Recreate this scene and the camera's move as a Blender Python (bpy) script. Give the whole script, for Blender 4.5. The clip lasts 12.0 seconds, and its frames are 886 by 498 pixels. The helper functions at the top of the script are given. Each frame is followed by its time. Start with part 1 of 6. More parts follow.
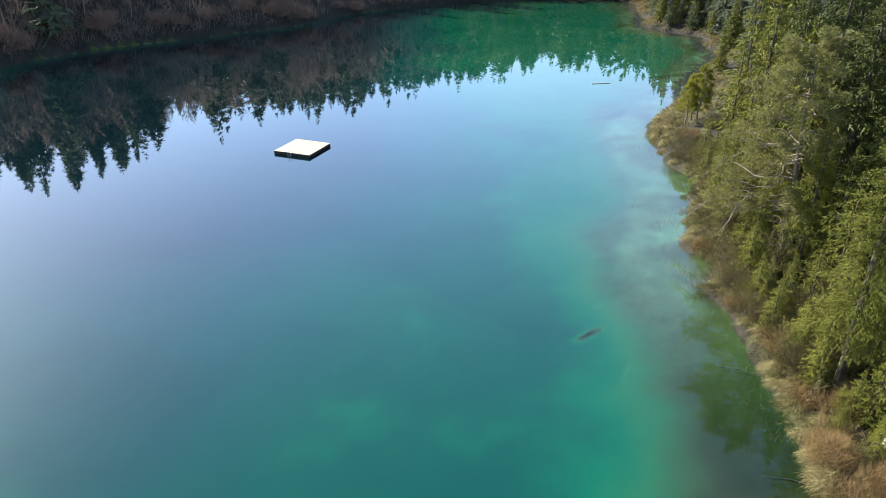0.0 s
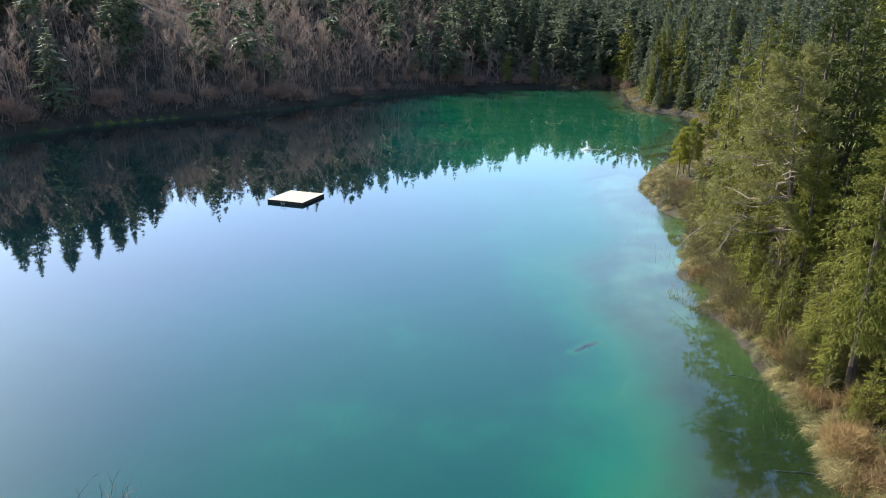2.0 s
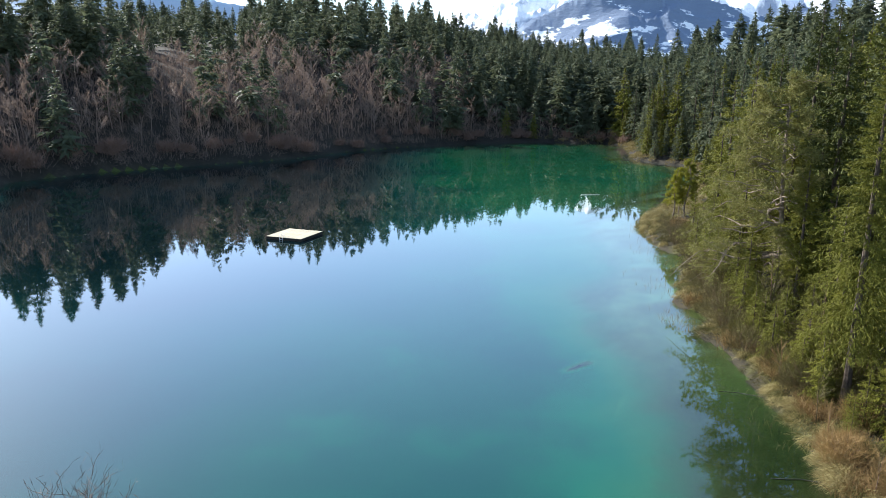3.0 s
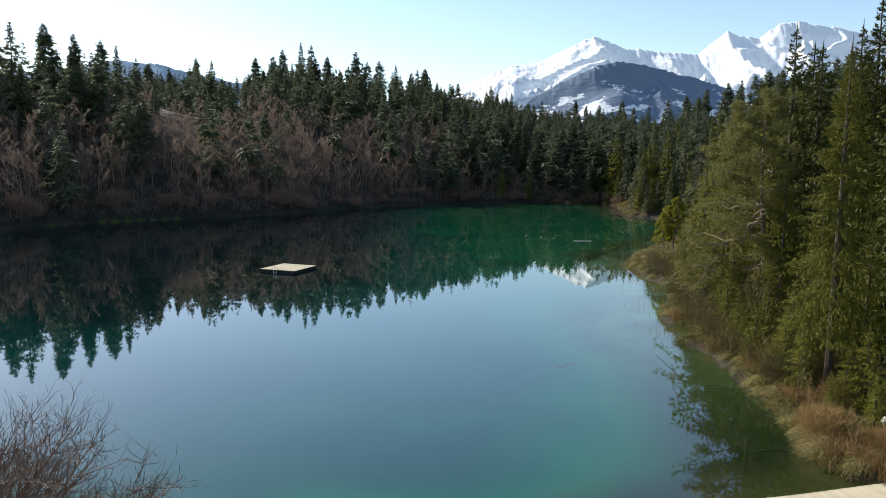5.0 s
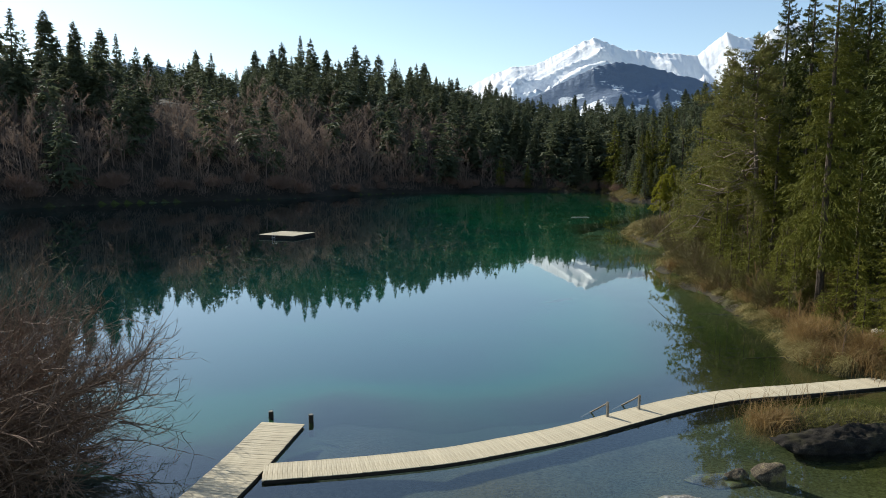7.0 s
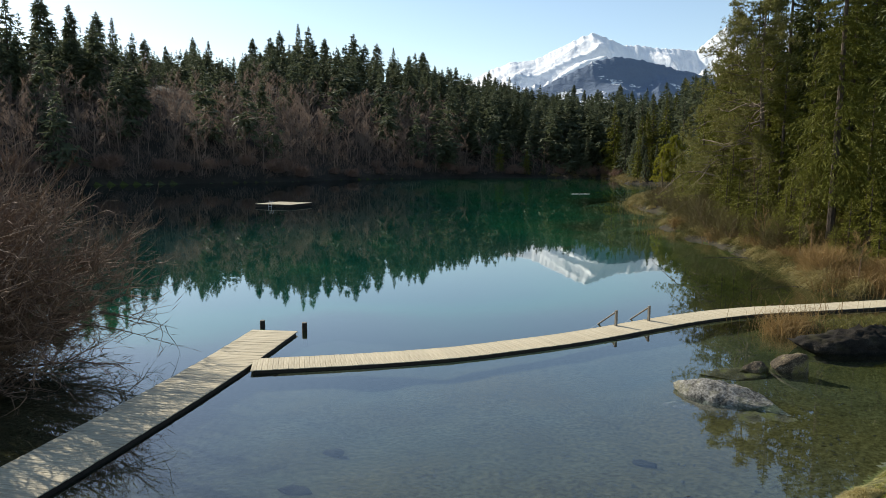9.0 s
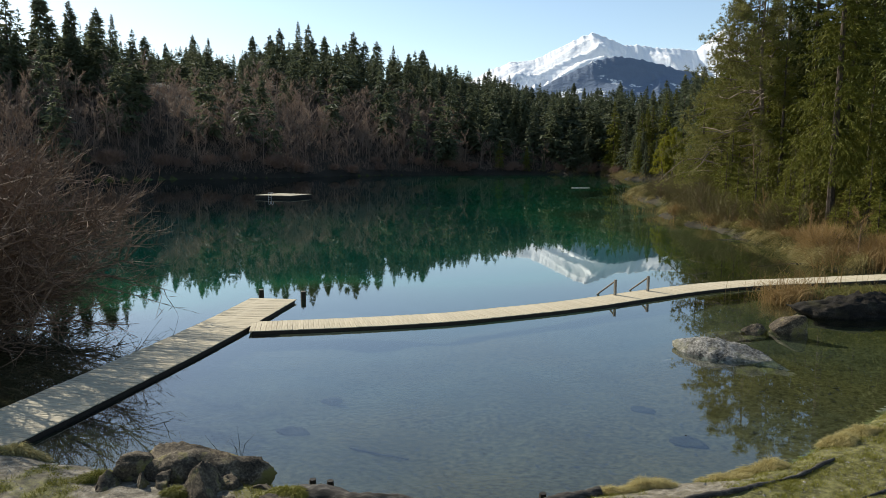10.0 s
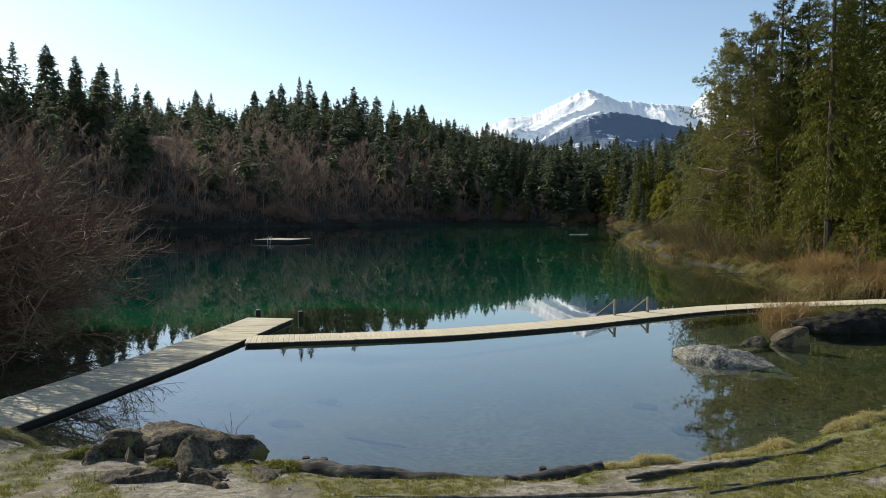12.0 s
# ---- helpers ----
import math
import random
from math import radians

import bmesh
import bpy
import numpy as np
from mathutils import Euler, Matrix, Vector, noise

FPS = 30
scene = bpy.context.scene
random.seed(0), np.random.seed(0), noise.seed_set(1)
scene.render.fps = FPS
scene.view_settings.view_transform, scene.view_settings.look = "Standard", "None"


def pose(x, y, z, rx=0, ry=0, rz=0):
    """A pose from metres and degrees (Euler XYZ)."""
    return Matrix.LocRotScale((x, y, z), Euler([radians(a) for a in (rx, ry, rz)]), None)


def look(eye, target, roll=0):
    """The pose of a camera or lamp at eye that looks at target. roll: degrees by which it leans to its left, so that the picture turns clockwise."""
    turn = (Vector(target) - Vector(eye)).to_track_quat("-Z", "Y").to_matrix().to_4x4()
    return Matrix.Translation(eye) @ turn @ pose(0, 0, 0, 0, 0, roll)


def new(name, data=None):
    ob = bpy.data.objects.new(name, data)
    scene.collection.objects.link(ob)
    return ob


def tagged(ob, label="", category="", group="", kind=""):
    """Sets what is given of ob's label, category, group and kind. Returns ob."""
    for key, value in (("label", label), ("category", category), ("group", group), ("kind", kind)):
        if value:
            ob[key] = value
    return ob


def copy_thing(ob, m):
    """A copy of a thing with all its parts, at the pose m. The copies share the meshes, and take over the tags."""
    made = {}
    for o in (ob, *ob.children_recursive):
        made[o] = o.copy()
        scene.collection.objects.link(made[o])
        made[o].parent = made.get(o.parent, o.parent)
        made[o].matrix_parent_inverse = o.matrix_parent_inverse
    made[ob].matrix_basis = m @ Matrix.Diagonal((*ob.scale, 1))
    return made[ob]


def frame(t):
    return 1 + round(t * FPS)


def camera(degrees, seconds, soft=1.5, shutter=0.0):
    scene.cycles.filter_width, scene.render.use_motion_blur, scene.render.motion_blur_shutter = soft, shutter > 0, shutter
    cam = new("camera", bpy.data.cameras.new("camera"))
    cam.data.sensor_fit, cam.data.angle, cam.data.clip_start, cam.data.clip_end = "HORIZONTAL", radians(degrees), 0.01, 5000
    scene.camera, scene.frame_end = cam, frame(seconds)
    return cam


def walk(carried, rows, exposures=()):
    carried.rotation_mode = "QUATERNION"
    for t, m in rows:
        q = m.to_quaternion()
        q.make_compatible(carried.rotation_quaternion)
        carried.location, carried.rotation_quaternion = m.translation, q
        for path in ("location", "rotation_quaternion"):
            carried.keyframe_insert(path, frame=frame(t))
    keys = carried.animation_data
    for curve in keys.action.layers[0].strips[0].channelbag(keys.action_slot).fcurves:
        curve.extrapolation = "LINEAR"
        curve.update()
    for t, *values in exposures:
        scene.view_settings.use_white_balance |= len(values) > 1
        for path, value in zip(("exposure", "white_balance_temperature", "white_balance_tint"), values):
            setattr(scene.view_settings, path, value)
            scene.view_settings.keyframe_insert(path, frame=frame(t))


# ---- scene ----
cam = camera(63.6, 12.0, 0.6)
PATH = [
    (0, (-1.724, 3.519, 30.548), (-1.716, 5.316, 29.67), 0.2),
    (0.5, (-1.547, 3.577, 28.458), (-1.541, 5.395, 27.623), 0.1),
    (1, (-1.504, 3.264, 26.674), (-1.494, 5.11, 25.904), 0.1),
    (1.5, (-1.281, 2.728, 24.961), (-1.271, 4.605, 24.271), 0.2),
    (2, (-1.062, 2.183, 23.326), (-1.05, 4.087, 22.714), 0.2),
    (2.5, (-0.718, 1.678, 21.742), (-0.711, 3.607, 21.212), 0.2),
    (3, (-0.418, 0.969, 20.392), (-0.412, 2.918, 19.943), 0.3),
    (3.5, (-0.193, 0.593, 18.971), (-0.187, 2.558, 18.602), 0.3),
    (5.5, (0.78, -1.549, 13.869), (0.789, 0.437, 13.636), 0.5),
    (6, (0.972, -1.711, 12.609), (0.978, 0.275, 12.378), 0.3),
    (6.5, (0.874, -2.17, 11.423), (0.883, -0.184, 11.191), 0.3),
    (7, (0.834, -2.346, 10.242), (0.843, -0.36, 10.004), 0.4),
    (9, (0.817, -1.378, 6.433), (0.829, 0.607, 6.185), 0.3),
    (9.5, (0.857, -1.461, 5.7), (0.869, 0.523, 5.452), 0.3),
    (10, (0.862, -1.509, 5.259), (0.874, 0.475, 5.011), 0.3),
    (10.5, (0.873, -1.514, 4.914), (0.885, 0.47, 4.666), 0.3),
    (11, (0.871, -1.563, 4.577), (0.884, 0.423, 4.343), 0.3),
    (11.5, (0.887, -1.572, 4.233), (0.9, 0.421, 4.063), 0.3),
    (12, (0.903, -1.565, 3.97), (0.917, 0.432, 3.871), 0.2),
]
EXPOSURES = [(0, 1.63, 5900, 10), (1.5, 1.63, 5900, 10), (2.5, 1.54, 5900, 10), (3.5, 1.28, 6000, 10), (5.5, 0.56, 6350, 7), (7, 0.46, 6300, 6), (9, 0.5, 6550, 7), (12, 0.48, 6500, 6)]
walk(cam, [(t, look(eye, aim, lean)) for t, eye, aim, lean in PATH], EXPOSURES)

# ---- world and sun ----
SUN_AZ = radians(-50)      # clockwise from straight ahead
SUN_EL = radians(32)
world = bpy.data.worlds.new("sky")
scene.world = world
world.use_nodes = True
wn = world.node_tree
sky = wn.nodes.new("ShaderNodeTexSky")
sky.sky_type = "NISHITA"
sky.sun_disc = False
sky.sun_elevation = SUN_EL
sky.sun_rotation = SUN_AZ % (2 * math.pi)
sky.altitude = 850
sky.air_density, sky.dust_density, sky.ozone_density = 1.0, 0.7, 0.25
wn.links.new(sky.outputs[0], wn.nodes["Background"].inputs[0])
wn.nodes["Background"].inputs[1].default_value = 0.118

sun_data = bpy.data.lights.new("sun", "SUN")
sun_data.energy, sun_data.angle, sun_data.color = 5.0, radians(0.53), (1.0, 0.93, 0.82)
sun = new("sun", sun_data)
toward = Vector((math.sin(SUN_AZ) * math.cos(SUN_EL), math.cos(SUN_AZ) * math.cos(SUN_EL), math.sin(SUN_EL)))
sun.matrix_world = look(toward * 300, (0, 0, 0))


# ---- materials ----
def blank(name):
    m = bpy.data.materials.new(name)
    m.use_nodes = True
    m.node_tree.nodes.clear()
    return m, m.node_tree.nodes, m.node_tree.links


def node(nodes, kind, **values):
    n = nodes.new(kind)
    for key, value in values.items():
        n.inputs[key].default_value = value
    return n


def ramp(nodes, stops):
    n = nodes.new("ShaderNodeValToRGB")
    e = n.color_ramp.elements
    while len(e) < len(stops):
        e.new(0.5)
    for i, (at, c) in enumerate(stops):
        e[i].position, e[i].color = at, (*c, 1)
    return n


def mixed(nodes, links, fac, a, b, mode="MIX"):
    n = nodes.new("ShaderNodeMix")
    n.data_type, n.blend_type = "RGBA", mode
    for i, src in ((0, fac), (6, a), (7, b)):
        if isinstance(src, (int, float)):
            n.inputs[i].default_value = src
        elif isinstance(src, tuple):
            n.inputs[i].default_value = (*src, 1)
        else:
            links.new(src, n.inputs[i])
    return n.outputs[2]


def surface(name, stops, scale=4.0, fine=40.0, rough=0.8, bump=0.3, stretch=(1, 1, 1), vary=0.0, where="Object",
            blotch=None, spec=0.3, depth=0.02, cover=None):
    """Noise at two scales through a ramp, with relief; vary shifts the tone from object to object."""
    m, nodes, links = blank(name)
    out = nodes.new("ShaderNodeOutputMaterial")
    p = node(nodes, "ShaderNodeBsdfPrincipled", Roughness=rough)
    p.inputs["Specular IOR Level"].default_value = spec
    if where == "World":
        co = nodes.new("ShaderNodeNewGeometry").outputs["Position"]
    else:
        co = nodes.new("ShaderNodeTexCoord").outputs["Object"]
    mp = node(nodes, "ShaderNodeMapping", Scale=stretch)
    links.new(co, mp.inputs[0])
    a = node(nodes, "ShaderNodeTexNoise", Scale=scale, Detail=6.0, Roughness=0.6)
    b = node(nodes, "ShaderNodeTexNoise", Scale=fine, Detail=4.0, Roughness=0.65)
    for n in (a, b):
        links.new(mp.outputs[0], n.inputs["Vector"])
    mean = nodes.new("ShaderNodeMath")
    mean.operation = "MULTIPLY_ADD"
    mean.inputs[1].default_value = 0.45
    links.new(b.outputs[0], mean.inputs[0])
    half = nodes.new("ShaderNodeMath")
    half.operation = "MULTIPLY"
    half.inputs[1].default_value = 0.55
    links.new(a.outputs[0], half.inputs[0])
    links.new(half.outputs[0], mean.inputs[2])
    r = ramp(nodes, [(0.5 + (at - 0.5) * 0.6, c) for at, c in stops])
    links.new(mean.outputs[0], r.inputs[0])
    colour = r.outputs[0]
    if blotch:
        tint, size, low, high = blotch
        c = node(nodes, "ShaderNodeTexNoise", Scale=size, Detail=5.0, Roughness=0.62)
        links.new(co, c.inputs["Vector"])
        k = node(nodes, "ShaderNodeMapRange")
        k.inputs[1].default_value, k.inputs[2].default_value = low, high
        links.new(c.outputs[0], k.inputs[0])
        colour = mixed(nodes, links, k.outputs[0], colour, tint)
    if cover:
        at = nodes.new("ShaderNodeAttribute")
        at.attribute_name = cover[0]
        edge = nodes.new("ShaderNodeMath")
        edge.operation = "MULTIPLY_ADD"
        edge.inputs[1].default_value = 1.1
        links.new(mean.outputs[0], edge.inputs[0])
        links.new(at.outputs["Fac"], edge.inputs[2])
        k = node(nodes, "ShaderNodeMapRange")
        k.inputs[1].default_value, k.inputs[2].default_value = cover[2]
        links.new(edge.outputs[0], k.inputs[0])
        r2 = ramp(nodes, [(0.5 + (at2 - 0.5) * 0.6, c) for at2, c in cover[1]])
        links.new(mean.outputs[0], r2.inputs[0])
        colour = mixed(nodes, links, k.outputs[0], colour, r2.outputs[0])
    if vary:
        info = nodes.new("ShaderNodeObjectInfo")
        hs = nodes.new("ShaderNodeHueSaturation")
        k = node(nodes, "ShaderNodeMapRange")
        k.inputs[3].default_value, k.inputs[4].default_value = 1 - vary, 1 + vary
        links.new(info.outputs["Random"], k.inputs[0])
        links.new(k.outputs[0], hs.inputs["Value"])
        links.new(colour, hs.inputs["Color"])
        colour = hs.outputs[0]
    links.new(colour, p.inputs["Base Color"])
    if bump:
        bp = node(nodes, "ShaderNodeBump", Strength=bump, Distance=depth)
        links.new(mean.outputs[0], bp.inputs["Height"])
        links.new(bp.outputs[0], p.inputs["Normal"])
    links.new(p.outputs[0], out.inputs[0])
    return m


def foliage(name, dark, light, through_light=0.3, drift=0.12, rough=0.6):
    """Leaves and needles: tone by leaf, by tree and by place; some light passes through."""
    m, nodes, links = blank(name)
    out = nodes.new("ShaderNodeOutputMaterial")
    geo = nodes.new("ShaderNodeNewGeometry")
    info = nodes.new("ShaderNodeObjectInfo")
    place = node(nodes, "ShaderNodeTexNoise", Scale=drift, Detail=3.0)
    links.new(geo.outputs["Position"], place.inputs["Vector"])
    total = nodes.new("ShaderNodeMath")
    total.operation = "ADD"
    links.new(geo.outputs["Random Per Island"], total.inputs[0])
    links.new(info.outputs["Random"], total.inputs[1])
    total2 = nodes.new("ShaderNodeMath")
    total2.operation = "MULTIPLY_ADD"
    total2.inputs[1].default_value = 0.32
    links.new(total.outputs[0], total2.inputs[0])
    third = nodes.new("ShaderNodeMath")
    third.operation = "MULTIPLY"
    third.inputs[1].default_value = 0.45
    links.new(place.outputs[0], third.inputs[0])
    links.new(third.outputs[0], total2.inputs[2])
    r = ramp(nodes, [(0.12, dark), (0.85, light)])
    links.new(total2.outputs[0], r.inputs[0])
    p = node(nodes, "ShaderNodeBsdfPrincipled", Roughness=rough)
    p.inputs["Specular IOR Level"].default_value = 0.15
    links.new(r.outputs[0], p.inputs["Base Color"])
    t = nodes.new("ShaderNodeBsdfTranslucent")
    links.new(r.outputs[0], t.inputs[0])
    mx = nodes.new("ShaderNodeMixShader")
    mx.inputs[0].default_value = through_light
    links.new(p.outputs[0], mx.inputs[1])
    links.new(t.outputs[0], mx.inputs[2])
    links.new(mx.outputs[0], out.inputs[0])
    return m


MURK = 0.6
WATER_STOPS = [(0.0, (0.024, 0.036, 0.012)), (0.08, (0.032, 0.068, 0.026)), (0.18, (0.017, 0.104, 0.045)), (0.28, (0.004, 0.086, 0.043)), (0.36, (0.003, 0.052, 0.035)),
               (0.5, (0.002, 0.036, 0.032)), (0.75, (0.002, 0.013, 0.014)), (0.95, (0.002, 0.008, 0.010))]


def water_material():
    m, nodes, links = blank("lake_water")
    out = nodes.new("ShaderNodeOutputMaterial")
    geo = nodes.new("ShaderNodeNewGeometry")
    n1 = node(nodes, "ShaderNodeTexNoise", Scale=0.9, Detail=3.0, Roughness=0.5)
    mp = node(nodes, "ShaderNodeMapping", Scale=(1.0, 0.6, 1.0))
    links.new(geo.outputs["Position"], mp.inputs[0])
    links.new(mp.outputs[0], n1.inputs["Vector"])
    bp = node(nodes, "ShaderNodeBump", Strength=0.10, Distance=0.01)
    links.new(n1.outputs[0], bp.inputs["Height"])
    gl = node(nodes, "ShaderNodeBsdfGlossy", Roughness=0.02)
    links.new(bp.outputs[0], gl.inputs["Normal"])
    tr = nodes.new("ShaderNodeBsdfTransparent")
    tr.inputs[0].default_value = (0.86, 0.97, 0.95, 1)
    lw = node(nodes, "ShaderNodeLayerWeight", Blend=0.5)
    power = nodes.new("ShaderNodeMath")
    power.operation = "POWER"
    power.inputs[1].default_value = 3.15
    links.new(lw.outputs["Facing"], power.inputs[0])
    fr = nodes.new("ShaderNodeMath")
    fr.operation = "MULTIPLY_ADD"
    fr.inputs[1].default_value, fr.inputs[2].default_value = 0.98, 0.02
    links.new(power.outputs[0], fr.inputs[0])
    # suspended marl: the deeper the water, the more light it scatters back
    at = nodes.new("ShaderNodeAttribute")
    at.attribute_name = "depth"
    drift = node(nodes, "ShaderNodeTexNoise", Scale=0.055, Detail=4.0, Roughness=0.6)
    links.new(geo.outputs["Position"], drift.inputs["Vector"])
    wob = nodes.new("ShaderNodeMath")
    wob.operation = "MULTIPLY_ADD"
    wob.inputs[1].default_value = 0.45
    half = nodes.new("ShaderNodeMath")
    half.operation = "MULTIPLY_ADD"
    half.inputs[1].default_value, half.inputs[2].default_value = 1 / 11.0, -0.225
    links.new(at.outputs["Fac"], half.inputs[0])
    links.new(drift.outputs[0], wob.inputs[0])
    links.new(half.outputs[0], wob.inputs[2])
    r = ramp(nodes, WATER_STOPS)
    links.new(wob.outputs[0], r.inputs[0])
    body = node(nodes, "ShaderNodeBsdfDiffuse")
    links.new(r.outputs[0], body.inputs[0])
    thick = nodes.new("ShaderNodeMath")
    thick.operation = "POWER"
    thick.inputs[0].default_value = math.exp(-MURK)
    links.new(at.outputs["Fac"], thick.inputs[1])
    veil = nodes.new("ShaderNodeMixShader")
    links.new(thick.outputs[0], veil.inputs[0])
    links.new(body.outputs[0], veil.inputs[1])
    links.new(tr.outputs[0], veil.inputs[2])
    mx = nodes.new("ShaderNodeMixShader")
    links.new(fr.outputs[0], mx.inputs[0])
    links.new(veil.outputs[0], mx.inputs[1])
    links.new(gl.outputs[0], mx.inputs[2])
    links.new(mx.outputs[0], out.inputs[0])
    return m


def bed_material():
    """Lake bed: sandy and olive in the shallows, chalky marl farther out; the water's turquoise to deep green is put
    into the bed colour by depth.
    """
    m, nodes, links = blank("lake_bed")
    out = nodes.new("ShaderNodeOutputMaterial")
    geo = nodes.new("ShaderNodeNewGeometry")
    sep = nodes.new("ShaderNodeSeparateXYZ")
    links.new(geo.outputs["Position"], sep.inputs[0])
    big = node(nodes, "ShaderNodeTexNoise", Scale=0.07, Detail=5.0, Roughness=0.6)
    mid = node(nodes, "ShaderNodeTexNoise", Scale=0.5, Detail=6.0, Roughness=0.65)
    small = node(nodes, "ShaderNodeTexNoise", Scale=9.0, Detail=5.0, Roughness=0.7)
    for n in (big, mid, small):
        links.new(geo.outputs["Position"], n.inputs["Vector"])
    wob = nodes.new("ShaderNodeMath")
    wob.operation = "MULTIPLY_ADD"
    wob.inputs[1].default_value = 3.2
    links.new(big.outputs[0], wob.inputs[0])
    links.new(sep.outputs[2], wob.inputs[2])
    depth = node(nodes, "ShaderNodeMapRange")
    depth.inputs[1].default_value, depth.inputs[2].default_value = 1.6, -10.4
    links.new(wob.outputs[0], depth.inputs[0])
    r = ramp(nodes, BED_STOPS)
    links.new(depth.outputs[0], r.inputs[0])
    speck = ramp(nodes, [(0.36, (0.42, 0.42, 0.38)), (0.62, (1.25, 1.25, 1.2))])
    links.new(small.outputs[0], speck.inputs[0])
    patch = ramp(nodes, [(0.3, (0.72, 0.74, 0.7)), (0.66, (1.12, 1.12, 1.08))])
    links.new(mid.outputs[0], patch.inputs[0])
    silt = node(nodes, "ShaderNodeMapRange")
    silt.inputs[1].default_value, silt.inputs[2].default_value = 8, 16
    links.new(sep.outputs[0], silt.inputs[0])
    cove = node(nodes, "ShaderNodeMapRange")
    cove.inputs[1].default_value, cove.inputs[2].default_value = 29, 35
    links.new(sep.outputs[1], cove.inputs[0])
    chalk = ramp(nodes, MARL_STOPS)
    links.new(depth.outputs[0], chalk.inputs[0])
    weed = node(nodes, "ShaderNodeTexNoise", Scale=0.085, Detail=4.0, Roughness=0.55)
    links.new(geo.outputs["Position"], weed.inputs["Vector"])
    weedy = ramp(nodes, [(0.50, (0, 0, 0)), (0.60, (0.85, 0.85, 0.85))])
    links.new(weed.outputs[0], weedy.inputs[0])
    shelf = mixed(nodes, links, weedy.outputs[0], chalk.outputs[0], (0.075, 0.09, 0.026))
    north = node(nodes, "ShaderNodeMapRange")
    north.inputs[1].default_value, north.inputs[2].default_value = 46, 62
    links.new(sep.outputs[1], north.inputs[0])
    along = node(nodes, "ShaderNodeMapRange")
    along.inputs[1].default_value, along.inputs[2].default_value = 30, 54
    links.new(sep.outputs[1], along.inputs[0])
    mud = ramp(nodes, [(0.0, (0.016, 0.020, 0.009)), (0.42, (0.020, 0.030, 0.011)), (0.75, (0.040, 0.062, 0.022))])
    links.new(along.outputs[0], mud.inputs[0])
    muddy = mixed(nodes, links, silt.outputs[0], r.outputs[0], mud.outputs[0])
    shelf = mixed(nodes, links, north.outputs[0], muddy, shelf)
    near = mixed(nodes, links, silt.outputs[0], r.outputs[0], (0.075, 0.068, 0.024))
    c = mixed(nodes, links, cove.outputs[0], near, shelf)
    c = mixed(nodes, links, 1.0, c, speck.outputs[0], "MULTIPLY")
    c = mixed(nodes, links, 0.8, c, patch.outputs[0], "MULTIPLY")
    p = node(nodes, "ShaderNodeBsdfPrincipled", Roughness=1.0)
    p.inputs["Specular IOR Level"].default_value = 0.0
    links.new(c, p.inputs["Base Color"])
    bp = node(nodes, "ShaderNodeBump", Strength=0.5, Distance=0.04)
    links.new(small.outputs[0], bp.inputs["Height"])
    links.new(bp.outputs[0], p.inputs["Normal"])
    links.new(p.outputs[0], out.inputs[0])
    return m


# Colours by depth: the light that deeper water swallows is put into them.
BED_STOPS = [(0.0, (0.085, 0.068, 0.034)), (0.05, (0.068, 0.076, 0.066)), (0.09, (0.042, 0.076, 0.062)), (0.3, (0.03, 0.08, 0.055)), (1.0, (0.01, 0.05, 0.045))]
MARL_STOPS = [(0.0, (0.06, 0.062, 0.03)), (0.03, (0.105, 0.145, 0.078)), (0.08, (0.14, 0.235, 0.14)), (0.14, (0.13, 0.25, 0.155)), (0.3, (0.05, 0.16, 0.10)), (1.0, (0.01, 0.05, 0.045))]


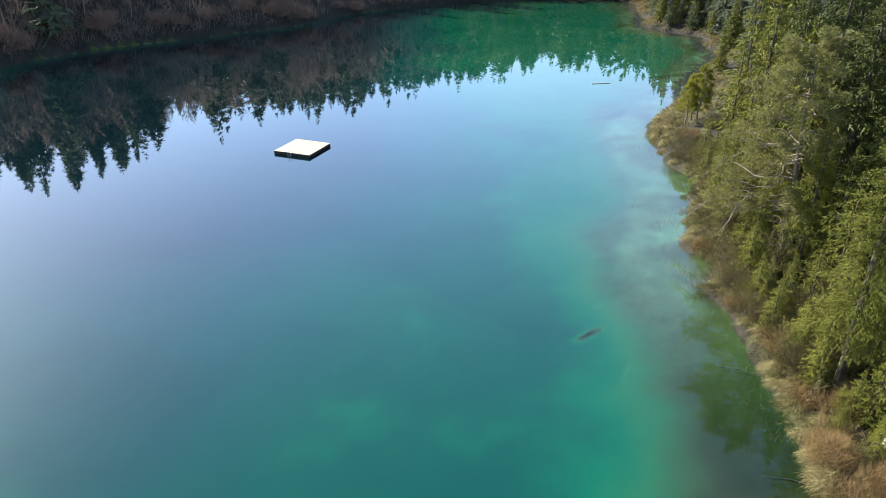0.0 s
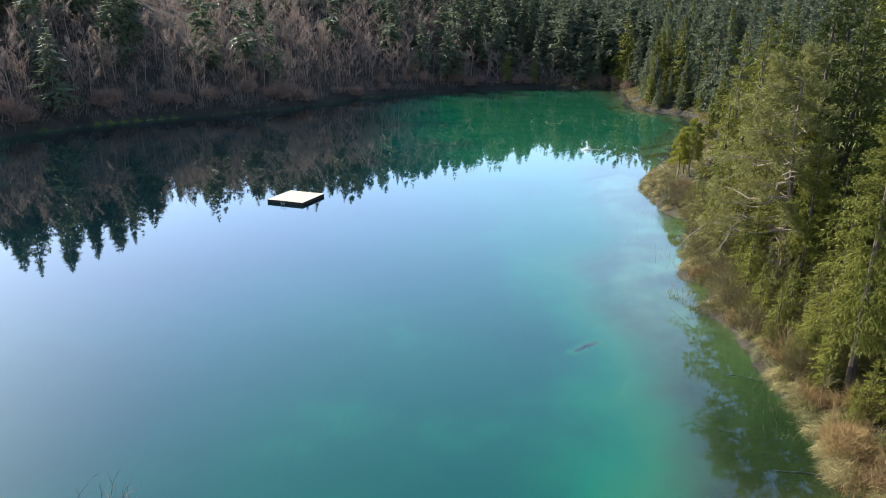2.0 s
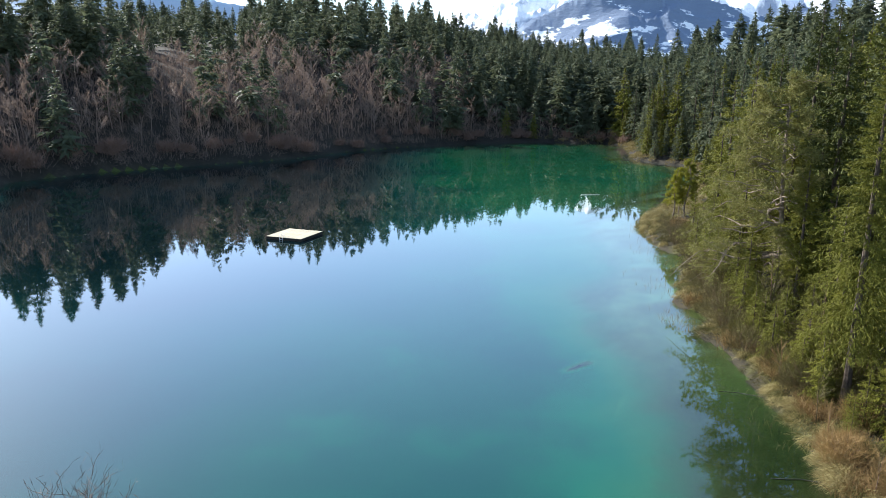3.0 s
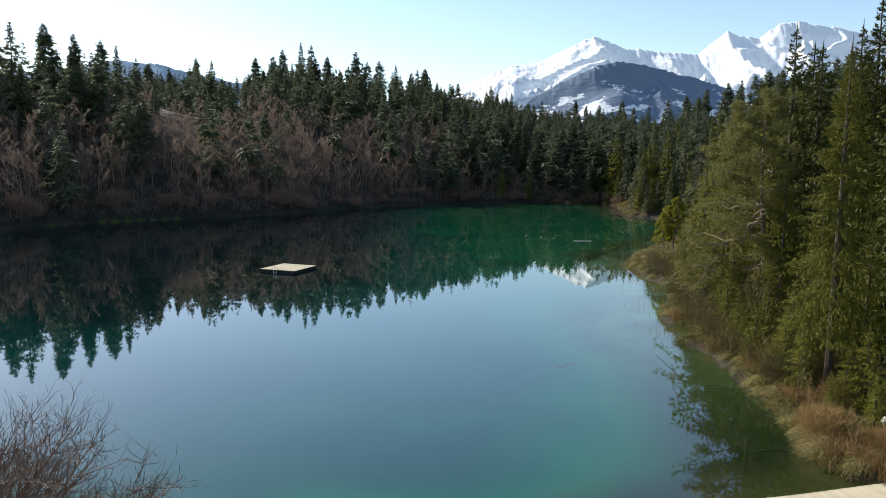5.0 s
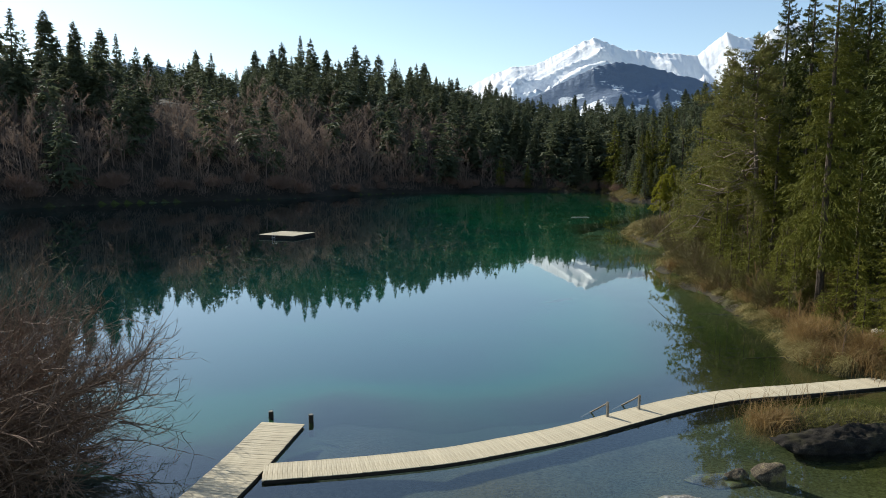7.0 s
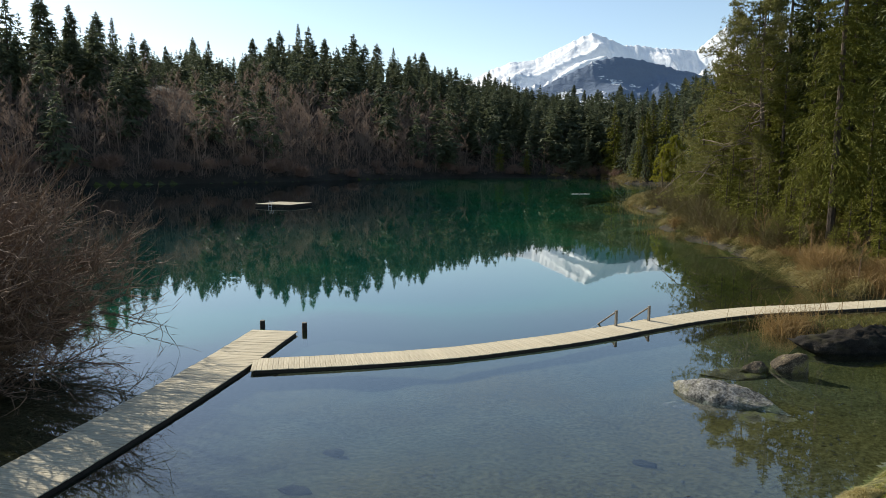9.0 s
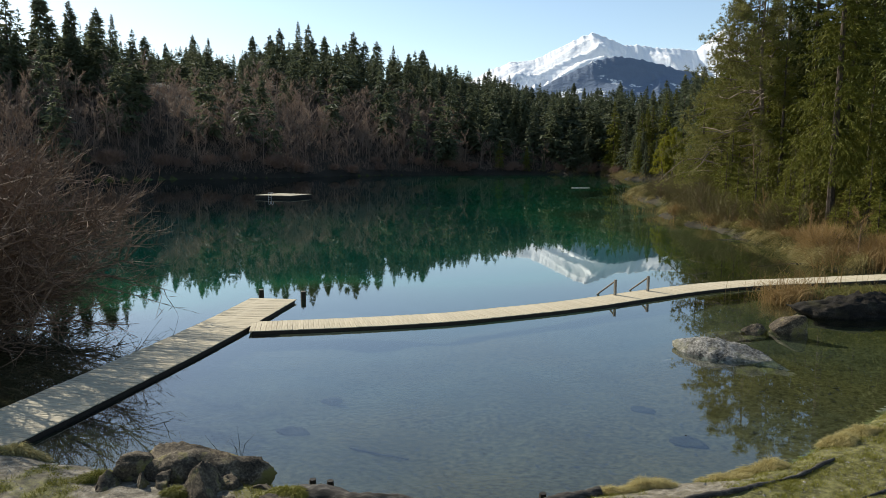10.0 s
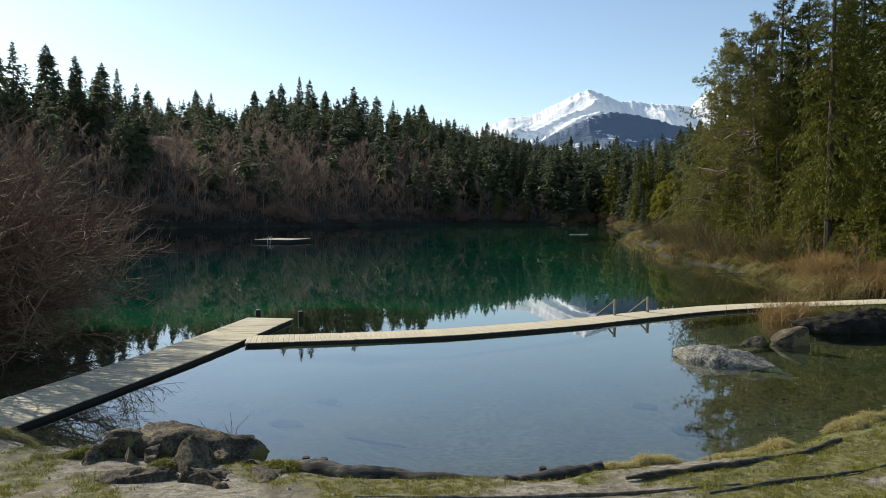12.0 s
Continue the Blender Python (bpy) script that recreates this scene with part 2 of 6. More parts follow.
def mountain_material(name, snow_at, snow_to, forest, rock, lean=0.5, grain=0.006, cut=1.12, sharp=0.09, bump=0.5, flat=1.0):
    """Snow above, forest and rock below, in colours tinted for haze; broken up by slope and noise."""
    m, nodes, links = blank(name)
    out = nodes.new("ShaderNodeOutputMaterial")
    geo = nodes.new("ShaderNodeNewGeometry")
    sep = nodes.new("ShaderNodeSeparateXYZ")
    links.new(geo.outputs["Position"], sep.inputs[0])
    nrm = nodes.new("ShaderNodeSeparateXYZ")
    links.new(geo.outputs["Normal"], nrm.inputs[0])
    mp = node(nodes, "ShaderNodeMapping", Scale=(1.0, 1.0, flat))
    links.new(geo.outputs["Position"], mp.inputs[0])
    n1 = node(nodes, "ShaderNodeTexNoise", Scale=grain, Detail=9.0, Roughness=0.66)
    n2 = node(nodes, "ShaderNodeTexNoise", Scale=0.03, Detail=6.0, Roughness=0.7)
    for n in (n1, n2):
        links.new(mp.outputs[0], n.inputs["Vector"])
    h = node(nodes, "ShaderNodeMapRange")
    h.inputs[1].default_value, h.inputs[2].default_value = snow_at, snow_to
    links.new(sep.outputs[2], h.inputs[0])
    s = nodes.new("ShaderNodeMath")
    s.operation = "MULTIPLY_ADD"
    s.inputs[1].default_value = lean
    links.new(nrm.outputs[2], s.inputs[0])
    links.new(h.outputs[0], s.inputs[2])
    s2 = nodes.new("ShaderNodeMath")
    s2.operation = "MULTIPLY_ADD"
    s2.inputs[1].default_value = 1.1
    links.new(n1.outputs[0], s2.inputs[0])
    links.new(s.outputs[0], s2.inputs[2])
    k = node(nodes, "ShaderNodeMapRange")
    k.inputs[1].default_value, k.inputs[2].default_value = cut, cut + sharp
    links.new(s2.outputs[0], k.inputs[0])
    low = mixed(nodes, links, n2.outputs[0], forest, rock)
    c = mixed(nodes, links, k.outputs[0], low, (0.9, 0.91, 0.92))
    p = node(nodes, "ShaderNodeBsdfPrincipled", Roughness=0.9)
    p.inputs["Specular IOR Level"].default_value = 0.1
    links.new(c, p.inputs["Base Color"])
    bp = node(nodes, "ShaderNodeBump", Strength=bump, Distance=30.0)
    links.new(n2.outputs[0], bp.inputs["Height"])
    links.new(bp.outputs[0], p.inputs["Normal"])
    links.new(p.outputs[0], out.inputs[0])
    return m


WATER = water_material()
BED = bed_material()
PATH_SOIL = surface("gravel_and_moss", [(0.30, (0.055, 0.047, 0.034)), (0.5, (0.205, 0.178, 0.13)), (0.72, (0.385, 0.345, 0.27))], 7.5, 48, 0.95, 1.0, where="World",
                    blotch=((0.11, 0.092, 0.055), 1.3, 0.50, 0.64), depth=0.05,
                    cover=("moss", [(0.34, (0.04, 0.037, 0.013)), (0.5, (0.105, 0.098, 0.028)), (0.66, (0.20, 0.187, 0.064))], (0.72, 1.02)))
BANK_SOIL = surface("dry_grass_soil", [(0.3, (0.014, 0.011, 0.006)), (0.55, (0.032, 0.026, 0.013)), (0.72, (0.075, 0.06, 0.03))], 0.8, 9, 0.95, 0.7,
                    where="World", blotch=((0.07, 0.068, 0.022), 0.3, 0.5, 0.65), depth=0.08)
FOREST_SOIL = surface("leaf_litter", [(0.3, (0.014, 0.012, 0.008)), (0.6, (0.032, 0.026, 0.016)), (0.8, (0.055, 0.043, 0.026))], 0.15, 1.5, 1.0, 0.6,
                      where="World", depth=0.3)
DECK = surface("weathered_deck_wood", [(0.25, (0.29, 0.235, 0.155)), (0.5, (0.44, 0.375, 0.255)), (0.75, (0.56, 0.495, 0.36))], 3, 22, 0.8, 0.35,
               stretch=(0.8, 9, 9), vary=0.08, blotch=((0.37, 0.32, 0.225), 1.2, 0.5, 0.75), depth=0.006)
WET_WOOD = surface("black_sodden_wood", [(0.3, (0.006, 0.006, 0.004)), (0.7, (0.018, 0.018, 0.013))], 3, 25, 1.0, 0.5, spec=0.0)
BEAM = surface("dark_wet_timber", [(0.3, (0.008, 0.006, 0.004)), (0.7, (0.028, 0.021, 0.014))], 3, 25, 0.7, 0.4, stretch=(1, 6, 6))
POST = surface("grey_post_wood", [(0.3, (0.10, 0.085, 0.065)), (0.7, (0.26, 0.23, 0.18))], 6, 40, 0.8, 0.4, stretch=(5, 5, 1))
PALE_END = surface("pale_cut_wood", [(0.3, (0.42, 0.38, 0.30)), (0.7, (0.62, 0.58, 0.48))], 8, 50, 0.8, 0.2)
STEEL = surface("brushed_steel", [(0.3, (0.50, 0.50, 0.50)), (0.7, (0.66, 0.66, 0.66))], 8, 80, 0.3, 0.05)
GRANITE = surface("grey_granite", [(0.32, (0.035, 0.033, 0.028)), (0.5, (0.14, 0.132, 0.116)), (0.68, (0.30, 0.288, 0.26))], 5.0, 17, 0.9, 1.0,
                  blotch=((0.20, 0.19, 0.12), 1.6, 0.52, 0.72), depth=0.09)
# Near-black: the tree shade over the ledge is put into the rock colour.
DARK_ROCK = surface("shade_toned_lichen_rock", [(0.28, (0.010, 0.009, 0.008)), (0.55, (0.022, 0.019, 0.015)), (0.8, (0.06, 0.052, 0.04))], 1.8, 22, 0.9, 0.9,
                    blotch=((0.04, 0.036, 0.02), 1.1, 0.52, 0.7), depth=0.06, spec=0.1)
MOSS_ROCK = surface("brown_shore_rock", [(0.30, (0.014, 0.011, 0.007)), (0.5, (0.072, 0.056, 0.036)), (0.72, (0.22, 0.178, 0.122))], 2.2, 26, 0.95, 1.0,
                    blotch=((0.14, 0.122, 0.038), 2.0, 0.53, 0.64), depth=0.05)
GREY_WOOD = surface("grey_dead_wood", [(0.28, (0.03, 0.025, 0.019)), (0.5, (0.10, 0.083, 0.063)), (0.75, (0.24, 0.21, 0.17))], 6, 40, 0.9, 0.9, depth=0.02)
OLD_LOG = surface("old_log_wood", [(0.28, (0.014, 0.012, 0.009)), (0.5, (0.035, 0.03, 0.024)), (0.75, (0.17, 0.15, 0.125))], 3, 30, 0.9, 0.8, stretch=(1, 5, 5), depth=0.02)
BARK = surface("spruce_bark", [(0.3, (0.035, 0.026, 0.020)), (0.7, (0.12, 0.092, 0.07))], 5, 30, 0.95, 0.9, stretch=(3, 3, 0.8), depth=0.03)
PINE_BARK = surface("pale_pine_bark", [(0.3, (0.11, 0.082, 0.058)), (0.7, (0.27, 0.215, 0.16))], 3, 20, 0.9, 0.7, stretch=(2, 2, 0.8), depth=0.03)
TWIG = surface("willow_bark", [(0.3, (0.055, 0.034, 0.023)), (0.7, (0.255, 0.160, 0.102))], 4, 30, 0.85, 0.2)
# Twig colour is lightened to lift the far slope as haze would.
BARE = foliage("bare_twigs", (0.13, 0.092, 0.07), (0.30, 0.215, 0.16), 0.3, 0.06)
RUSSET = foliage("russet_shrub_twigs", (0.11, 0.068, 0.05), (0.24, 0.15, 0.105), 0.1, 0.2)
# Spruce needles twice: sunlit tone put into one colour, shaded tone into the other.
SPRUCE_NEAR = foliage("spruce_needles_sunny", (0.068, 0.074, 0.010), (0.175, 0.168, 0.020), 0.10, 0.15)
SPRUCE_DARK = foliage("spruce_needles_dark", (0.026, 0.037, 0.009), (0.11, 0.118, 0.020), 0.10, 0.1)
# Haze over the far woods is put into these paler, flatter needle tones.
SPRUCE_FAR = foliage("spruce_needles_far", (0.070, 0.084, 0.050), (0.122, 0.136, 0.072), 0.34, 0.035)
PINE_NEEDLE = foliage("pine_needles", (0.085, 0.088, 0.021), (0.265, 0.242, 0.07), 0.17, 0.3)
YOUNG_PINE = foliage("young_pine_needles", (0.12, 0.13, 0.012), (0.30, 0.28, 0.03), 0.4, 0.3)
STRAW = foliage("straw_grass", (0.27, 0.22, 0.075), (0.52, 0.45, 0.22), 0.45, 0.8)
DRY_GRASS = foliage("dry_grass", (0.085, 0.066, 0.022), (0.27, 0.215, 0.085), 0.25, 0.5)
BANK_STRAW = foliage("bank_straw", (0.055, 0.043, 0.014), (0.37, 0.305, 0.122), 0.16, 0.9)
OLIVE_GRASS = foliage("olive_grass", (0.018, 0.019, 0.005), (0.205, 0.186, 0.052), 0.2, 0.7)
REED = foliage("brown_reed", (0.095, 0.058, 0.022), (0.33, 0.215, 0.085), 0.25, 0.6)
BANK_TWIG = foliage("olive_brown_twigs", (0.028, 0.023, 0.010), (0.13, 0.108, 0.042), 0.15, 0.4)
GREEN_GRASS = foliage("short_green_grass", (0.072, 0.075, 0.011), (0.24, 0.225, 0.04), 0.25, 0.8)
PEBBLE = surface("pale_pebble", [(0.3, (0.13, 0.12, 0.10)), (0.7, (0.34, 0.32, 0.28))], 3, 20, 0.9, 0.2)
# Blue distance haze is put into the forest and rock colours of these three.
HAZED_MOUNTAIN = mountain_material("snowy_mountain", 140, 950, (0.24, 0.29, 0.38), (0.36, 0.40, 0.48), 1.0, 0.009, 1.28, 0.22, 0.35)
HAZED_FOOTHILL = mountain_material("hazed_wooded_foothill", 330, -900, (0.16, 0.205, 0.28), (0.22, 0.27, 0.35), 0.2, 0.0085, 0.84, 0.025, 0.5, 2.0)
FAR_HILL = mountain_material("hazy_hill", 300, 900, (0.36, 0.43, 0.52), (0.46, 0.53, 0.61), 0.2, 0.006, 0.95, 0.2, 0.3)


# ---- geometry helpers ----
class Geo:
    """Collects points and faces for one mesh."""

    def __init__(self):
        self.v, self.f, self.n = [], [], 0

    def add(self, v, f):
        v = np.asarray(v, float).reshape(-1, 3)
        self.v.append(v)
        self.f.append(np.asarray(f, int) + self.n)
        self.n += len(v)
        return self

    def mesh(self, name, material, smooth=False):
        v = np.concatenate(self.v)
        me = bpy.data.meshes.new(name)
        me.vertices.add(len(v))
        me.vertices.foreach_set("co", v.ravel())
        loops = np.concatenate([f.ravel() for f in self.f])
        sizes = np.concatenate([np.full(len(f), f.shape[1]) for f in self.f])
        me.loops.add(len(loops))
        me.loops.foreach_set("vertex_index", loops)
        me.polygons.add(len(sizes))
        me.polygons.foreach_set("loop_start", np.concatenate([[0], np.cumsum(sizes)[:-1]]))
        me.polygons.foreach_set("use_smooth", np.full(len(sizes), smooth))
        me.update(calc_edges=True)
        me.validate()
        me.materials.append(material)
        return me


def part(name, data, material, parent, label=""):
    """Links a Geo, a bmesh or a mesh as one object under a thing or a part."""
    if isinstance(data, Geo):
        data = data.mesh(name, material)
    elif isinstance(data, bmesh.types.BMesh):
        me = bpy.data.meshes.new(name)
        data.to_mesh(me)
        data.free()
        me.materials.append(material)
        data = me
    ob = new(name, data)
    ob.parent = parent
    if label:
        tagged(ob, label)
    return ob


def unit(a):
    return a / np.maximum(np.linalg.norm(a, axis=-1, keepdims=True), 1e-9)


def tube(geo, pts, radii, sides=6, cap=True):
    pts = np.asarray(pts, float)
    radii = np.broadcast_to(np.asarray(radii, float), (len(pts),))
    t = unit(np.gradient(pts, axis=0))
    ref = np.where(np.abs(t[:, 2:3]) > 0.9, np.array([[1.0, 0, 0]]), np.array([[0, 0, 1.0]]))
    a = unit(np.cross(t, ref))
    b = np.cross(t, a)
    ang = np.arange(sides) * 2 * math.pi / sides
    ring = pts[:, None] + radii[:, None, None] * (a[:, None] * np.cos(ang)[None, :, None] + b[:, None] * np.sin(ang)[None, :, None])
    i = np.arange(len(pts) - 1)[:, None] * sides
    j = np.arange(sides)[None]
    k = (j + 1) % sides
    geo.add(ring, np.stack([i + j, i + k, i + sides + k, i + sides + j], -1).reshape(-1, 4))
    if cap:
        geo.add(ring[0], [list(range(sides))[::-1]])
        geo.add(ring[-1], [list(range(sides))])
    return geo


def kites(geo, at, way, side, length, width, belly=0.42):
    """Leaf-shaped blades, one for each row."""
    at, way, side = (np.asarray(a, float).reshape(-1, 3) for a in (at, way, side))
    n = len(at)
    length = np.broadcast_to(np.asarray(length, float).reshape(-1, 1), (n, 1))
    width = np.broadcast_to(np.asarray(width, float).reshape(-1, 1), (n, 1))
    q = np.stack([at, at + way * length * belly + side * width, at + way * length, at + way * length * belly - side * width], 1)
    geo.add(q, np.arange(4 * n).reshape(n, 4))
    return geo


def sprigs(geo, at, way, side, length, width):
    """Three-cornered sprigs for trees that stay far off."""
    at, way, side = (np.asarray(a, float).reshape(-1, 3) for a in (at, way, side))
    n = len(at)
    length, width = (np.broadcast_to(np.asarray(a, float).reshape(-1, 1), (n, 1)) for a in (length, width))
    geo.add(np.stack([at + side * width, at + way * length, at - side * width], 1), np.arange(3 * n).reshape(n, 3))
    return geo


def box_geo(geo, size, m=None, bevel=0.0):
    """A box with chamfered long edges, centred."""
    x, y, z = (s / 2 for s in size)
    b = min(bevel, y * 0.4, z * 0.4)
    ring = [(-y + b, -z), (y - b, -z), (y, -z + b), (y, z - b), (y - b, z), (-y + b, z), (-y, z - b), (-y, -z + b)] if b else [(-y, -z), (y, -z), (y, z), (-y, z)]
    n = len(ring)
    v = np.array([(-x, a, c) for a, c in ring] + [(x, a, c) for a, c in ring])
    if m is not None:
        mm = np.array(m)
        v = v @ mm[:3, :3].T + mm[:3, 3]
    geo.add(v, [[i, (i + 1) % n, (i + 1) % n + n, i + n] for i in range(n)])
    geo.add(v, [list(range(n))[::-1], list(range(n, 2 * n))])
    return geo


def vnoise(p, scale, octaves=4, seed=0):
    """Smooth value noise in 2D or 3D, about -1 to 1."""
    p = np.asarray(p, float) * scale + 17.3 * (seed + 1)
    total, amp, norm = 0, 1.0, 0
    for _ in range(octaves):
        i = np.floor(p).astype(np.int64)
        f = p - i
        f = f * f * (3 - 2 * f)
        dims = p.shape[-1]
        acc = 0
        for c in range(2 ** dims):
            off = np.array([(c >> d) & 1 for d in range(dims)])
            q = i + off
            h = (q[..., 0] * 374761393 + q[..., 1] * 668265263 + (q[..., 2] * 2147483647 if dims > 2 else 0) + seed * 974711) & 0x7FFFFFFF
            h = ((h ^ (h >> 13)) * 1274126177) & 0x7FFFFFFF
            h = ((h ^ (h >> 16)) & 0xFFFF) / 32767.5 - 1
            w = np.prod(np.where(off == 1, f, 1 - f), axis=-1)
            acc = acc + h * w
        total = total + acc * amp
        norm += amp
        amp *= 0.5
        p = p * 2.03 + 5.1
    return total / norm * 1.6


def smooth(a, b, x):
    t = np.clip((np.asarray(x, float) - a) / (b - a), 0, 1)
    return t * t * (3 - 2 * t)


# ---- the lake and the land ----
LAKE_NEAR = [(-5.72, 10.22), (-7.54, 11.3), (-10.46, 13.78), (-13.46, 17.29), (-18.48, 23.33), (-29.47, 31.43), (-43.39, 47.33), (-59.48, 73.36), (-75.55, 103.38), (-86.66, 131.48), (-90.75, 149.59),
             (-79.84, 166.66), (-66.89, 178.71), (-55.93, 187.76), (-41.37, 200.36), (-31.02, 220.11), (-15.02, 237.37), (13.04, 258.78), (35.1, 264.8), (58.17, 260.78), (63.18, 249.72), (57.03, 215.11), (53.98, 202.93)]
LAKE_RIGHT = [(56.96, 195.85), (63.93, 188.8), (59.83, 161.52), (47.78, 139.35), (39.77, 123.27), (32.79, 112.73), (29.8, 108.22), (28.59, 103.22), (27.78, 92.22), (29.23, 84.18), (25.33, 75.14), (22.13, 66.13), (23.99, 62.94),
              (21.11, 57.65), (22.38, 52.69), (21.97, 48.71), (21.36, 44.25), (20.95, 39.3), (19.96, 35.34), (20.23, 31.96), (22.58, 29.89), (21.5, 25.35), (18.94, 19.84), (14.44, 15.88),
              (11.49, 13.86), (9.94, 12.67), (8.49, 11.58), (7.23, 10.5), (5.62, 9.74), (4.01, 9.30), (2.5, 8.73), (0.62, 8.68), (-0.51, 8.87), (-1.65, 9.43), (-4.19, 9.86)]
LAKE = np.array(LAKE_NEAR + LAKE_RIGHT)


def shore_distance(x, y):
    """Metres from the shoreline: positive on land, negative in the lake."""
    p = np.stack([np.asarray(x, float).ravel(), np.asarray(y, float).ravel()], 1)
    best = np.full(len(p), 1e9)
    inside = np.zeros(len(p), bool)
    for a, b in zip(LAKE, np.roll(LAKE, -1, 0)):
        e = b - a
        t = np.clip(((p - a) @ e) / (e @ e), 0, 1)
        best = np.minimum(best, np.hypot(*(p - a - t[:, None] * e).T))
        cross = ((a[1] > p[:, 1]) != (b[1] > p[:, 1])) & (p[:, 0] < (b[0] - a[0]) * (p[:, 1] - a[1]) / (b[1] - a[1] + 1e-12) + a[0])
        inside ^= cross
    d = np.where(inside, -best, best).reshape(np.shape(x))
    return d


AZ = [-90, -45, -30, -22, -10, 0, 8, 15, 24, 40, 90]
SLOPE = [0.10, 0.40, 0.70, 0.62, 0.60, 0.50, 0.34, 0.26, 0.17, 0.14, 0.04]
CAP = [6, 24, 30, 42, 54, 50, 41, 37, 33, 26, 5]


def moss(x, y):
    """Where short grass and moss cover the gravel: more towards the right-hand side."""
    p = np.stack([x, y], -1)
    return vnoise(p, 0.7, 4, 21) - 0.06 + 0.72 * smooth(-2.0, 1.8, x) + 0.3 * vnoise(p, 3.0, 2, 22)


def height(x, y):
    x, y = np.asarray(x, float), np.asarray(y, float)
    p = np.stack([x, y], -1)
    d = shore_distance(x, y)
    d = d + 0.5 * vnoise(p, 0.25, 3, 3) * smooth(20, 40, np.hypot(x, y)) + 0.12 * vnoise(p, 1.1, 2, 4)
    az = np.degrees(np.arctan2(x, np.maximum(y, 1e-3)))
    s, c = np.interp(az, AZ, SLOPE), np.interp(az, AZ, CAP)
    up = np.maximum(d, 0)
    hill = c * (1 - np.exp(-s * up / c)) * smooth(45, 120, np.hypot(x, y))
    land = 0.30 * (1 - np.exp(-up / 0.35)) + 0.03 * np.minimum(up, 25) + hill
    land = land + 0.05 * vnoise(p, 0.9, 3, 5) * smooth(0, 1.5, up) + 0.6 * vnoise(p, 0.06, 3, 6) * smooth(20, 60, up)
    near = smooth(11, 5, y) * smooth(3, 1, np.abs(x + 1) / 8)
    land = land + 0.012 * near * up
    k = np.maximum(-d, 0) * (1 + smooth(27, 36, y) * (1.0 + 1.6 * smooth(15, -2, x) * smooth(70, 52, y) + 0.8 * smooth(60, 90, y) * smooth(12, -15, x))) * (1 + 3.0 * smooth(-3, -12, x) * smooth(18, 24, y))
    k = k + 1.5 * smooth(30, 36, y) * smooth(70, 56, y) * smooth(0.5, 5.5, -d) * smooth(4, 10, x)
    deep = np.interp(k, [0, 4, 11, 17, 27, 42, 64, 95], [0.02, 0.27, 0.46, 1.35, 3.1, 4.6, 7.5, 11.0])
    cap = 4.2 - 0.8 * smooth(60, 90, y) + 8.5 * smooth(52, 95, y) * smooth(14, -34, x - 0.06 * (y - 90) + 0.12 * np.clip(y - 100, 0, 100)) - 1.0 * smooth(95, 130, y) + 2 * smooth(-5, -30, x)
    deep = np.where(deep > cap * 0.7, cap * 0.7 + 0.3 * cap * (1 - np.exp(-(deep - cap * 0.7) / (0.3 * cap))), deep)
    bed = -deep + 0.10 * vnoise(p, 0.5, 3, 7) * smooth(0, 2, k)
    for mx, my, mr, top in ((8.75, 17.45, 2.3, 0.14), (11.6, 20.3, 1.6, 0.2)):
        bed = bed + np.maximum(-top - bed, 0) * np.exp(-(((x - mx) ** 2 + (y - my) ** 2) / mr ** 2) ** 2)
    isle = np.exp(-(((x - 16.6) / 3.4) ** 2 + ((y - 25.4) / 1.7) ** 2) ** 2)
    return np.where(d > 0, land, bed) + isle * np.where(d > 0, 0, deep + 0.22)


def steps(spans):
    """Grid lines: (from, to, step) spans joined."""
    out = []
    for a, b, s in spans:
        out.append(np.linspace(a, b, max(1, round((b - a) / s)), endpoint=False))
    return np.concatenate(out + [[spans[-1][1]]])


def make_ground():
    xs = steps([(-4900, -600, 500), (-600, -160, 20), (-160, -60, 2.2), (-60, -14, 1.2), (-14, 14, 0.18), (14, 36, 0.4), (36, 110, 1.6), (110, 400, 14), (400, 4900, 500)])
    ys = steps([(-900, -60, 120), (-60, -8, 6), (-8, 5.5, 0.5), (5.5, 13.5, 0.14), (13.5, 34, 0.34), (34, 120, 1.1), (120, 280, 2.0), (280, 600, 12), (600, 4900, 430)])
    gx, gy = np.meshgrid(xs, ys)
    z = height(gx, gy)
    nx, ny = len(xs), len(ys)
    idx = np.arange(nx * ny).reshape(ny, nx)
    quads = np.stack([idx[:-1, :-1], idx[:-1, 1:], idx[1:, 1:], idx[1:, :-1]], -1).reshape(-1, 4)
    g = Geo().add(np.stack([gx, gy, z], -1), quads)
    me = g.mesh("ground", BED, True)
    for m in (PATH_SOIL, BANK_SOIL, FOREST_SOIL):
        me.materials.append(m)
    mid = np.stack([gx, gy, z], -1).reshape(-1, 3)[quads].mean(1)
    d = shore_distance(mid[:, 0], mid[:, 1])
    slot = np.where(mid[:, 2] < np.where(mid[:, 1] > 120, -0.35, -0.02), 0, np.where((mid[:, 1] < 16) & (np.abs(mid[:, 0]) < 160), 1, np.where((d < 7) & (mid[:, 0] > 8) & (mid[:, 1] < 130), 2, 3)))
    green = me.attributes.new("moss", "FLOAT", "POINT")
    green.data.foreach_set("value", moss(gx, gy).ravel().astype(np.float32))
    me.polygons.foreach_set("material_index", slot.astype(np.int32))
    return tagged(new("ground", me), "gravel and mossy shore, wooded slopes and lake bed", "ground", kind="structure")


make_ground()


def clear_depth(d):
    """Depth as it clouds the water: the warm shallows stay clear."""
    d = np.maximum(d, 0)
    return d ** 2 / (d + 1.0)


